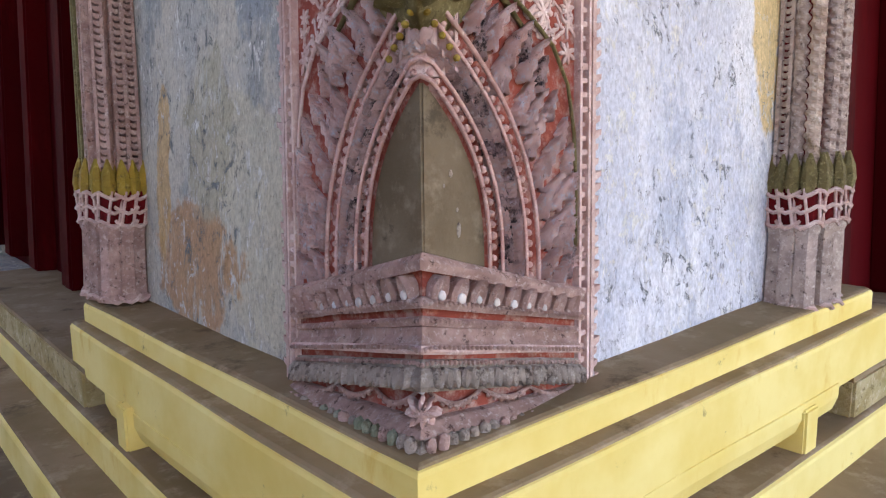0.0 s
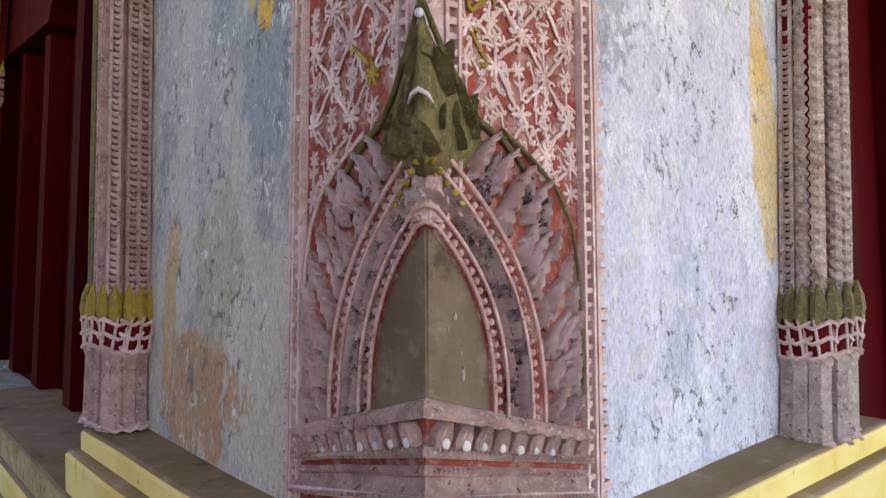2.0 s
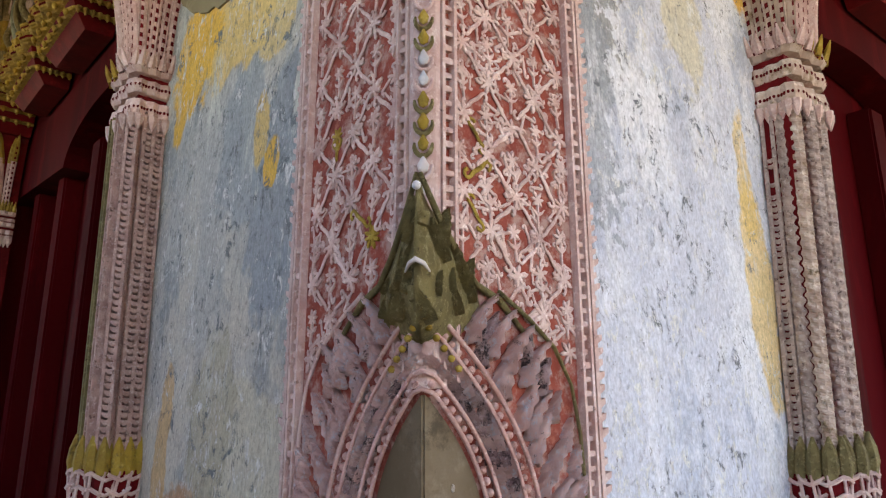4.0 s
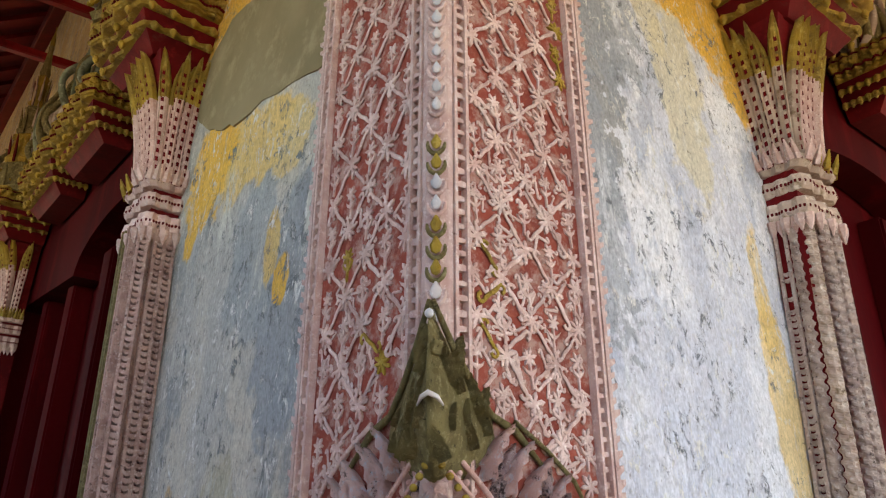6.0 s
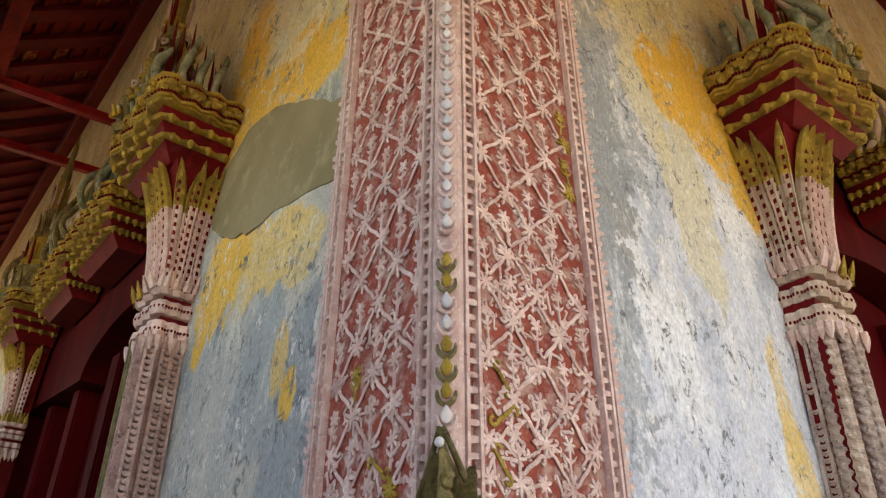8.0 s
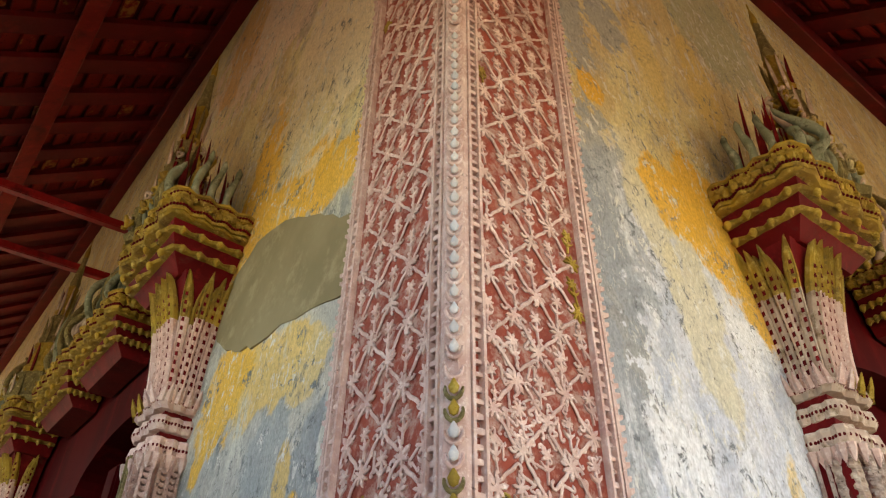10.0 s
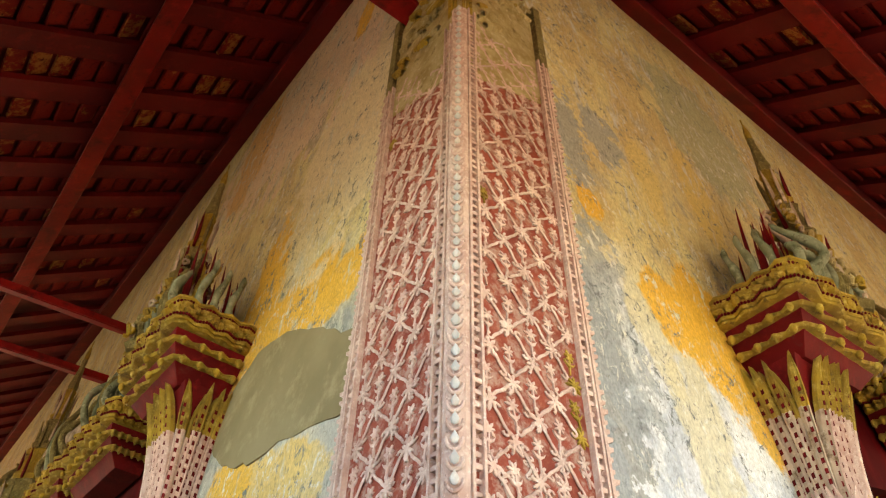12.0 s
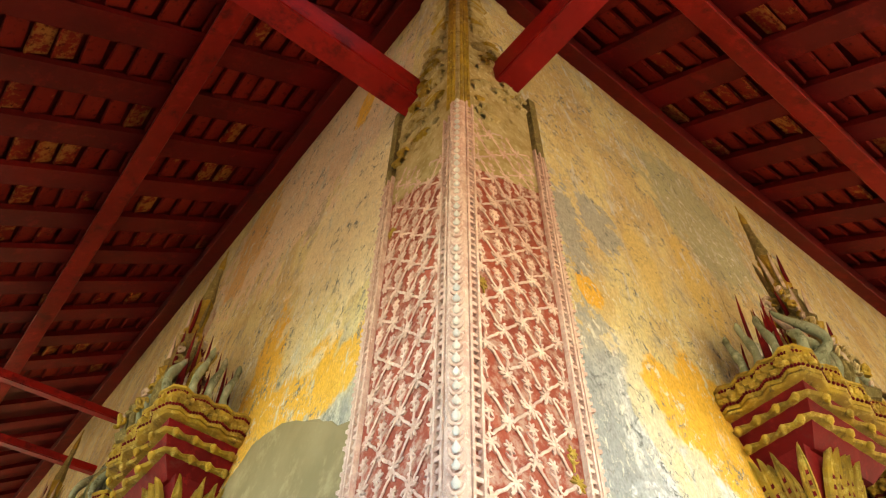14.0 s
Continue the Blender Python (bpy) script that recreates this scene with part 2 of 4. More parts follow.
def seat(side, d, v, n=0.0, turn=0.0, size=1.0, tip=0.0):
    """A frame on the wall: x along it to the beholder's right, y up, z out."""
    u, up, out = AXES[side]
    x = u if side == "R" else -u
    m = Matrix((x, up, out)).transposed().to_4x4()
    return Matrix.Translation(on(side, d, v, n)) @ m @ pose(0, 0, 0, tip, 0, turn) @ Matrix.Scale(size, 4)


# ---- mesh tools ----
def thing(name, label, category, group="", kind="", at=(0, 0, 0)):
    ob = new(name)
    ob.location = at
    ob.empty_display_size = 0.05
    return tagged(ob, label, category, group, kind)


def mesh_of(bm, material, smooth=False):
    me = bpy.data.meshes.new("mesh")
    bmesh.ops.recalc_face_normals(bm, faces=bm.faces)
    bm.to_mesh(me)
    bm.free()
    me.materials.append(material)
    if smooth:
        me.polygons.foreach_set("use_smooth", [True] * len(me.polygons))
    return me


def part(name, bm, material, parent=None, label="", smooth=False, kind=""):
    """Links a bmesh, or a ready mesh, as one object under a thing or a part; the mesh stands in world measures."""
    me = bm if isinstance(bm, bpy.types.Mesh) else mesh_of(bm, material, smooth)
    ob = new(name, me)
    if parent is not None:
        ob.parent = parent
        ob.matrix_parent_inverse = Matrix.Translation(-parent.location) if parent.parent is None else Matrix()
    return tagged(ob, label, kind=kind)


def piece(name, me, m, parent):
    ob = part(name, me, None, parent)
    ob.matrix_basis = m
    return ob


def prism(bm, ring, low, high, f=None):
    """ring: 2D points; low, high: the third measure (numbers, or one for each point). f maps (a, b, c) to the world."""
    f = f or (lambda a, b, c: Vector((a, b, c)))
    lo = low if isinstance(low, (list, tuple)) else [low] * len(ring)
    hi = high if isinstance(high, (list, tuple)) else [high] * len(ring)
    a = [bm.verts.new(f(p[0], p[1], q)) for p, q in zip(ring, lo)]
    b = [bm.verts.new(f(p[0], p[1], q)) for p, q in zip(ring, hi)]
    bm.faces.new(a)
    bm.faces.new(b[::-1])
    for i in range(len(ring)):
        j = (i + 1) % len(ring)
        bm.faces.new((a[i], b[i], b[j], a[j]))


def box(bm, x0, x1, y0, y1, z0, z1, f=None):
    prism(bm, [(x0, y0), (x1, y0), (x1, y1), (x0, y1)], z0, z1, f)


def loft(bm, rings, closed=True, caps=True):
    """Skins a list of rings of points."""
    vs = [[bm.verts.new(p) for p in r] for r in rings]
    n = len(vs[0])
    for a, b in zip(vs, vs[1:]):
        for i in range(n if closed else n - 1):
            j = (i + 1) % n
            bm.faces.new((a[i], a[j], b[j], b[i]))
    if caps and closed:
        bm.faces.new(vs[0][::-1])
        bm.faces.new(vs[-1])


def tube(bm, pts, radii, sides=6, flat=1.0):
    """A round bar along points in space; radii: one for each point."""
    pts = [Vector(p) for p in pts]
    rings = []
    ref = None
    for i, p in enumerate(pts):
        d = (pts[min(i + 1, len(pts) - 1)] - pts[max(i - 1, 0)]).normalized()
        if ref is None:
            ref = d.orthogonal().normalized()
        ref = (ref - d * ref.dot(d)).normalized()
        w = d.cross(ref)
        r = radii if isinstance(radii, float) else radii[i]
        rings.append([p + (ref * math.cos(a) + w * math.sin(a) * flat) * r for a in (2 * math.pi * k / sides for k in range(sides))])
    loft(bm, rings)


def ball(bm, c, r, seg=8, rings=5, squash=1.0, m=None):
    mm = Matrix.Translation(c) @ (m or Matrix()) @ Matrix.Diagonal((r, r, r * squash, 1))
    bmesh.ops.create_uvsphere(bm, u_segments=seg, v_segments=rings, radius=1, matrix=mm)

# ---- ground, plinth, walls ----
GROUND = 0.36
bm = bmesh.new()
box(bm, -60, 60, -60, 60, GROUND - 0.3, GROUND)
tagged(part("ground", bm, M_STONE), "worn grey stone paving round the hall", "ground", kind="structure")


def ledge(name, label, outs, top, low, reach, material, edge=0.014, foot=None):
    """One tier of the plinth: an L round the corner, mitred, with a rounded arris. outs: how far it stands out at its one end, the corner and
    its other end; the tiers rise a little along the wall along x. foot: how far the lower edge draws back."""
    bm = bmesh.new()
    w = 0.45
    f = foot or 0.0
    prof = [(f, low)] + ([(f * 0.35, low + 0.03), (0.0, low + 0.08)] if foot else []) + [(0.0, top - edge), (edge * 0.3, top - edge * 0.3), (edge, top), (w, top), (w, low)]
    rings = []
    steps = 14
    for i in range(2 * steps + 1):
        k = i - steps
        wob = 0.0015 * math.sin(i * 0.9 + top * 40) if k else 0.0
        ring = []
        for o, z in prof:
            o2 = o + wob
            if k < 0:
                t = -k / steps
                ring.append((-(outs[1] + (outs[0] - outs[1]) * t) + o2, -outs[1] + (reach[0] + outs[1]) * t + o * (1 - t), z - 0.012 * t + wob))
            else:
                t = k / steps
                ring.append((-outs[1] + (reach[1] + outs[1]) * t + o * (1 - t), -(outs[1] + (outs[2] - outs[1]) * t) + o2, z + 0.035 * t * min(1, 2.2 / reach[1]) + wob))
        rings.append(ring)
    loft(bm, rings)
    return tagged(part(name, bm, material), label, "plinth", kind="structure")


ledge("plinth_ledge", "dusty brown top of the yellow plinth", (0.142, 0.092, 0.150), 1.086, 0.98, (2.04, 2.17), M_TREAD)
ledge("plinth_step", "yellow painted upper step of the plinth", (0.149, 0.100, 0.158), 1.078, 0.97, (2.046, 2.178), M_YELLOW)
ledge("plinth_course", "dusty top of the plinth's broad course", (0.195, 0.160, 0.21), 1.0, 0.92, (2.07, 2.26), M_TREAD)
ledge("plinth_block", "yellow painted broad course of the plinth", (0.203, 0.168, 0.218), 0.992, 0.80, (2.076, 2.27), M_YELLOW)
ledge("plinth_apron", "yellow apron below the plinth's broad course", (0.201, 0.167, 0.216), 0.81, 0.68, (1.66, 1.74), M_YELLOW, edge=0.002, foot=0.05)
ledge("plinth_neck", "yellow drawn-in neck of the plinth", (0.10, 0.085, 0.12), 0.81, 0.6, (1.55, 1.6), M_YELLOW, foot=0.02)
ledge("plinth_tier", "dusty tread of a lower step along the hall", (0.25, 0.235, 0.25), 0.668, 0.5, (9, 9), M_TREAD)
ledge("plinth_tier_edge", "yellow painted edge of a lower step", (0.262, 0.247, 0.262), 0.66, 0.30, (9, 9), M_YELLOW)
ledge("plinth_low_tier", "dusty tread of the lowest step along the hall", (0.42, 0.42, 0.42), 0.528, 0.40, (9, 9), M_TREAD)
ledge("plinth_low_edge", "yellow painted edge of the lowest step", (0.432, 0.432, 0.432), 0.52, 0.30, (9, 9), M_YELLOW)
for side, d in (("L", 1.40), ("R", 1.50)):
    bm = bmesh.new()
    f = (lambda a, b, c: Vector((a, b, c))) if side == "L" else (lambda a, b, c: Vector((b, a, c)))
    box(bm, -0.225, -0.10, d - 0.05, d + 0.05, 0.655, 0.82, f)
    bmesh.ops.bevel(bm, geom=bm.edges[:], offset=0.008, segments=2, affect="EDGES")
    tagged(part("plinth_bracket", bm, M_YELLOW), "small yellow block under the plinth's course", "bracket", "blocks under the plinth")
for side in "LR":
    bm = bmesh.new()
    f = (lambda a, b, c: Vector((a, b, c))) if side == "L" else (lambda a, b, c: Vector((b, a, c)))
    box(bm, -0.215, 0.6, 1.9, 4.7, 0.62, 0.815, f)
    bmesh.ops.bevel(bm, geom=bm.edges[:], offset=0.012, segments=2, affect="EDGES")
    sill = tagged(part("threshold", bm, M_ROUGH), "yellow edged worn threshold under a red door", "threshold", kind="structure")
    bm = bmesh.new()
    box(bm, -0.205, 0.6, 1.91, 4.69, 0.80, 0.822, f)
    part("worn_top", bm, M_TREAD, sill)

WALL_TOP = 7.25
OPEN0, OPEN1, OPENTOP = 2.14, 6.1, 3.5


def wall(side, material, label):
    """Flat sheets round the opening; the faces towards the camera are finely divided and a little uneven."""
    bm = bmesh.new()
    f = lambda d, v, n: on(side, d, v, n)
    for a, b, lo, hi in ((OPEN0, OPEN1, OPENTOP, WALL_TOP), (OPEN1, 16.0, -0.9, WALL_TOP), (OPEN0, OPEN1, -0.9, -0.24)):
        box(bm, a, b, lo, hi, -0.55, -0.045, f)
    box(bm, 0.02, 0.45, -0.9, WALL_TOP, -0.50, -0.13, f)
    a, b, lo, hi = 0.3, OPEN0, -0.5, WALL_TOP
    nu, nv = 34, 150
    front = [[bm.verts.new(f(a + (b - a) * i / nu, lo + (hi - lo) * j / nv, -0.045 + 0.006 * (noise.noise((i * 0.17, j * 0.16, 3.0 if side == "L" else 9.0))) + 0.002 * noise.noise((i * 0.8, j * 0.7, 1.0)))) for i in range(nu + 1)] for j in range(nv + 1)]
    for j in range(nv):
        for i in range(nu):
            bm.faces.new((front[j][i], front[j][i + 1], front[j + 1][i + 1], front[j + 1][i]))
    rim = [front[0][i] for i in range(nu + 1)] + [front[j][nu] for j in range(1, nv + 1)] + [front[nv][i] for i in range(nu - 1, -1, -1)] + [front[j][0] for j in range(nv - 1, 0, -1)]
    out = AXES[side][2]
    back = [bm.verts.new(p.co - out * 0.5) for p in rim]
    for i in range(len(rim)):
        j = (i + 1) % len(rim)
        bm.faces.new((rim[i], back[i], back[j], rim[j]))
    bm.faces.new(back)
    return tagged(part("wall_north" if side == "L" else "wall_east", bm, material), label, "wall", kind="structure")


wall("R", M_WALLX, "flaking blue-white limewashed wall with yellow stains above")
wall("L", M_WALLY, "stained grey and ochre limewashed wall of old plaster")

# the smooth grey cement repair on the one wall
bm = bmesh.new()
random.seed(5)
key = [(0.50, 2.63), (0.50, 2.30), (0.80, 2.36), (1.16, 2.40), (1.42, 2.41), (1.60, 2.45), (1.76, 2.52), (1.90, 2.66), (1.93, 2.84), (1.80, 2.99), (1.60, 3.07), (1.40, 3.07), (1.15, 2.97), (0.95, 2.86), (0.78, 2.74)]
ring = []
for (d0, v0), (d1, v1) in zip(key, key[1:] + key[:1]):
    for t in (0.0, 0.33, 0.67):
        ring.append((d0 + (d1 - d0) * t + random.uniform(-0.012, 0.012), v0 + (v1 - v0) * t + random.uniform(-0.012, 0.012)))
prism(bm, ring, -0.07, -0.039, lambda d, v, n: on("L", d, v, n + 0.004 * noise.noise((d * 4, v * 4, 0))))
tagged(part("cement_patch", bm, M_PATCH), "smooth grey-green cement repair on the old plaster", "patch")

# unseen walls added behind the camera: they cut the low sky light and close the place
for name, ring, top in (("court_wall_west", [(-6.4, -14), (-6.0, -14), (-6.0, 20), (-6.4, 20)], 3.6), ("court_wall_south", [(-7.2, -15.4), (26, -15.4), (26, -15), (-7.2, -15)], 1.3)):
    bm = bmesh.new()
    prism(bm, ring, GROUND - 0.1, top)
    tagged(part(name, bm, M_STONE), "plain unseen wall added to cut the sky light", "wall", kind="structure")

# ---- the stucco corner: a red ground panel on each wall, with pink ornament ----
corner = thing("stucco_corner", "corner pilaster of pink stucco flowers on red ground", "stucco pilaster", at=on("R", 0, 0.05))
BAND_TOP = {"L": 4.16, "R": 4.30}
BW = 0.58


def around(v, n, ends=(0.56, 0.56), drop=0.0, steps=5):
    """Points from one wall round the corner edge to the other at height v and n out of the walls, sinking by drop towards the ends."""
    pts = []
    for k in range(-steps, steps + 1):
        t = abs(k) / steps
        side = "L" if k < 0 else "R"
        e = ends[0] if k < 0 else ends[1]
        pts.append(on(side, -n + (e + n) * t, v - drop * t, n))
    return pts


def course(name, prof, drop, material, ends=(0.555, 0.54), label="", parent=None, wob=0.0):
    """A moulding round the corner. prof: closed profile of (v, n)."""
    bm = bmesh.new()
    lines = [around(v, n, ends, drop) for v, n in prof]
    rings = [[l[i] for l in lines] for i in range(len(lines[0]))]
    if wob:
        rings = [[p + Vector((0, 0, wob * noise.noise(p * 9))) for p in r] for r in rings]
    loft(bm, rings)
    return part(name, bm, material, parent or corner, label)


for side in "LR":
    bm = bmesh.new()
    box(bm, 0.0, BW, 0.04, BAND_TOP[side], -0.14, 0.0, lambda d, v, n, s=side: on(s, d, v, n))
    part("ground_panel", bm, M_GROUND, corner, "red painted ground of the stucco")


def rail(bm, side, d, v0, v1, w, n):
    box(bm, d - w / 2, d + w / 2, v0, v1, -0.01, n, lambda a, b, c: on(side, a, b, c))


def ladder(side, d0, d1, v0, v1, step, name):
    """A border strip: two fine rails with rounded rungs between."""
    bm = bmesh.new()
    rail(bm, side, d0, v0, v1, 0.009, 0.022)
    rail(bm, side, d1, v0, v1, 0.009, 0.022)
    n = int((v1 - v0) / step)
    for k in range(n):
        v = v0 + (k + 0.5) * step + random.uniform(-0.002, 0.002)
        h = step * random.uniform(0.12, 0.18)
        m = (d0 + d1) / 2
        r = abs(d1 - d0) / 2
        ring = [(m - r, v - h), (m - r * 0.2, v - h * 1.4), (m + r, v - h), (m + r, v + h), (m + r * 0.2, v + h * 1.4), (m - r, v + h)]
        prism(bm, ring, -0.01, random.uniform(0.010, 0.019), lambda a, b, c: on(side, a, b, c))
    part(name, bm, M_PINK, corner, kind="stuff")


random.seed(11)
for side in "LR":
    ladder(side, 0.043, 0.080, 0.86, BAND_TOP[side], 0.036, "inner_border")
    ladder(side, 0.508, 0.543, 0.06, BAND_TOP[side], 0.036, "outer_border")
    bm = bmesh.new()
    rail(bm, side, 0.566, 0.06, BAND_TOP[side] - 0.02, 0.014, 0.018)
    k = 0.07
    while k < BAND_TOP[side] - 0.03:
        s = random.uniform(0.8, 1.2)
        ring = [(0.570, k), (0.583 + 0.016 * s, k + 0.016), (0.578 + 0.022 * s, k + 0.030), (0.570, k + 0.024)]
        prism(bm, ring, -0.05, random.uniform(0.004, 0.016), lambda a, b, c, s=side: on(s, a, b, c))
        k += random.uniform(0.030, 0.038)
    part("leaf_fringe", bm, M_PINK, corner, kind="stuff")

# the corner edge: a narrow strip with a row of pale drops
bm = bmesh.new()
loft(bm, [[on("L", 0.036, v, -0.01), on("L", 0.036, v, 0.016), on("L", 0.020, v, 0.018), on("R", 0.0, v, 0.012), on("R", 0.020, v, 0.018), on("R", 0.036, v, 0.016), on("R", 0.036, v, -0.01)] for v in (0.86, 2.0, 3.0, 4.28)])
part("corner_strip", bm, M_PINK, corner)


def drop_mesh(material):
    bm = bmesh.new()
    ball(bm, (0, 0, 0), 0.016, 8, 6)
    for v in bm.verts:
        v.co.y *= 1.55 + (0.35 if v.co.y > 0 else 0)
        v.co.z *= 0.42
        if v.co.y > 0:
            v.co.x *= 1 - v.co.y / 0.036
    return mesh_of(bm, material, True)


def cup_mesh(material):
    """The small scalloped collar round a drop."""
    bm = bmesh.new()
    pts = [(0.021 * math.cos(a), 0.028 * math.sin(a), 0.0) for a in (math.pi * (0.95 + 1.1 * k / 8) for k in range(9))]
    tube(bm, pts, [0.003, 0.005, 0.006, 0.006, 0.007, 0.006, 0.006, 0.005, 0.003], 5)
    return mesh_of(bm, material, True)


DROP, CUP, DROP_G, CUP_G = drop_mesh(M_LENS), cup_mesh(M_PINK), drop_mesh(M_GOLD), cup_mesh(M_OLIVE)


def diagonal(v, n):
    """A frame on the corner edge that looks out along the bisector."""
    x = Vector((1, -1, 0)).normalized()
    up = (on("R", 0, 1) - on("R", 0, 0)).normalized()
    m = Matrix((x, up, x.cross(up))).transposed().to_4x4()
    return Matrix.Translation(on("R", -n * 0.7, v, n * 0.7)) @ m


# flowers, sprigs and scrolls of the lattice


def relief(bm, ring, core, high, edge):
    """A carved sprig or flower in one piece: the outline ring, and a raised inner line drawn in towards the core points."""
    n = len(ring)
    lo = [bm.verts.new((x, y, -0.006)) for x, y in ring]
    mid = [bm.verts.new((x, y, edge)) for x, y in ring]
    hi = [bm.verts.new((x + (cx - x) * 0.34, y + (cy - y) * 0.34, high)) for (x, y), (cx, cy) in zip(ring, core)]
    for i in range(n):
        j = (i + 1) % n
        bm.faces.new((lo[i], lo[j], mid[j], mid[i]))
        bm.faces.new((mid[i], mid[j], hi[j], hi[i]))
    bm.faces.new(hi)


def rosette_mesh(n, seed, material):
    random.seed(seed)
    bm = bmesh.new()
    ring, core = [], []
    for k in range(n):
        r = random.uniform(0.027, 0.036)
        a = 2 * math.pi * (k + random.uniform(-0.12, 0.12)) / n
        w = math.pi / n
        for da, rr in ((-w, 0.0085), (-w * 0.55, r * 0.72), (0.0, r), (w * 0.55, r * 0.72)):
            ring.append((rr * math.cos(a + da), rr * math.sin(a + da)))
            core.append((0.009 * math.cos(a), 0.009 * math.sin(a)))
    relief(bm, ring, core, 0.0155, 0.011)
    return mesh_of(bm, material)


def sprig_mesh(seed, material):
    """A star flower on a thin stem with a pair of leaves, in one piece."""
    random.seed(seed)
    bm = bmesh.new()
    q = lambda s: random.uniform(-s, s)
    ring, core = [], []
    n = 6
    for k in range(n):
        a = math.radians(-42 + k * 264 / (n - 1)) + q(0.08)
        r = random.uniform(0.022, 0.031)
        w = math.radians(264 / (n - 1)) / 2
        for da, rr in ((-w, 0.008), (-w * 0.55, r * 0.72), (0.0, r), (w * 0.55, r * 0.72)):
            ring.append((rr * math.cos(a + da), 0.012 + rr * math.sin(a + da)))
            core.append((0.008 * math.cos(a), 0.012 + 0.008 * math.sin(a)))
    left = [(-0.0036, -0.002), (-0.0036, -0.020), (-0.014 + q(0.002), -0.016), (-0.024 + q(0.003), -0.006 + q(0.004)), (-0.018, -0.022), (-0.0036, -0.032), (-0.0030, -0.064)]
    lcore = [(0, 0), (0, -0.020), (-0.010, -0.019), (-0.019, -0.012), (-0.014, -0.020), (0, -0.030), (0, -0.064)]
    ring += left + [(-x, y + q(0.002)) for x, y in left[::-1]]
    core += lcore + [(-x, y) for x, y in lcore[::-1]]
    relief(bm, ring, core, 0.0135, 0.010)
    return mesh_of(bm, material)


def scroll_mesh(seed, thick, material):
    """An S along x with curled ends."""
    random.seed(seed)
    bm = bmesh.new()
    pts, rad = [], []
    bend = random.uniform(0.015, 0.019)
    half = [(0.040 * t, 0.22 * bend * math.sin(t * math.pi * 0.9)) for t in (0.0, 0.17, 0.34, 0.5, 0.66, 0.82)]
    cx, cy = 0.034, half[-1][1] + 0.010
    half += [(cx + 0.0115 * math.cos(a), cy + 0.0115 * math.sin(a)) for a in (-0.75, -0.1, 0.6, 1.4, 2.2)]
    for x, y in [(-x, -y) for x, y in half[:0:-1]] + half:
        pts.append((x, y, 0.010))
        rad.append(thick * (1.0 if abs(x) < 0.03 else 0.86))
    tube(bm, pts, rad, 6)
    return mesh_of(bm, material, True)


ROS = {m: [rosette_mesh(n, s, mat) for n, s in ((7, 1), (8, 2), (6, 3))] for m, mat in (("p", M_PINK), ("g", M_GOLD))}
SPR = {m: [sprig_mesh(s, mat) for s in (4, 5, 6, 7)] for m, mat in (("p", M_PINK), ("g", M_GOLD))}
SCR = {m: [scroll_mesh(s, th, mat) for s, th in ((8, 0.0058), (9, 0.0063), (10, 0.0068))] for m, mat in (("p", M_PINK), ("g", M_GOLD))}
v = 1.30
k = 0
while v < 4.25:
    gilt = 1.38 < v < 1.73 and not 1.56 < v < 1.64
    if random.random() > 0.04:
        piece("glass_drop", DROP_G if gilt else DROP, diagonal(v, 0.020) @ Matrix.Scale(random.uniform(0.72, 0.9), 4), corner)
    piece("drop_collar", CUP_G if gilt else CUP, diagonal(v - 0.004, 0.018) @ pose(0, 0, 0, 0, 0, random.uniform(-5, 5)), corner)
    v += 0.0535

DU, DV = 0.0880, 0.097
FLAT = Matrix.Diagonal((1, 1, 0.46, 1))


def hood_half(v):
    """Half the width that the niche and its hood take up at a height."""
    if v < 0.62:
        return 0.9
    if v < 0.90:
        return 0.50
    if v < 1.06:
        return 0.48 - 0.27 * (v - 0.90) / 0.16
    return max(0.0, 0.20 - 0.24 * (v - 1.06) / 0.24)


random.seed(21)
for side in "LR":
    rows = int((BAND_TOP[side] - 0.72) / DV)
    rough = 0.8 if side == "L" else 1.2
    for j in range(rows):
        v = 0.74 + j * DV
        for i in range(5):
            d = 0.112 + i * DU
            top = BAND_TOP[side] - (0.25 * (0.5 - d) / 0.4 if side == "L" and v > 3.7 else 0.0)
            if d < hood_half(v) + 0.03 or v > top - 0.04:
                continue
            jit = lambda s=1.0: random.uniform(-0.006, 0.006) * s * rough
            gold = "p"
            if side == "R" and i == 4 and 2.05 < v < 2.42:
                gold = "g"
            if side == "L" and i == 1 and 1.16 < v < 1.32 and (i + j) % 2 == 0:
                gold = "g"
            fl = "g" if gold == "g" or random.random() < 0.012 else "p"
            if (i + j) % 2 == 0:
                piece("rosette", random.choice(ROS[fl]), seat(side, d + jit(), v + jit(), 0.0, random.uniform(0, 360), random.uniform(1.02, 1.14)) @ FLAT, corner)
            else:
                piece("sprig", random.choice(SPR[fl]), seat(side, d + jit(), v + jit(), 0.0, random.uniform(-8, 8) * rough, random.uniform(0.94, 1.04)) @ FLAT, corner)
            if i < 4:
                up = 1 if (i + j) % 2 == 0 else -1
                vm = v + DV * 0.5
                # the lattice lines run through the rosettes
                if random.random() < 0.95:
                    dm = d + DU * 0.5
                    ang = math.degrees(math.atan2(DV, DU)) * up
                    if side == "L":
                        ang = -ang
                    sc = "g" if side == "R" and i == 0 and 1.12 < v < 1.45 or gold == "g" else "p"
                    piece("scroll", random.choice(SCR[sc]), seat(side, dm + jit(), vm + jit(), 0.001, ang + random.uniform(-5, 5) * rough, random.uniform(0.92, 1.0)) @ FLAT @ (pose(0, 0, 0, 180, 0, 0) @ Matrix.Translation((0, 0, -0.020)) if side == "R" else Matrix()), corner)

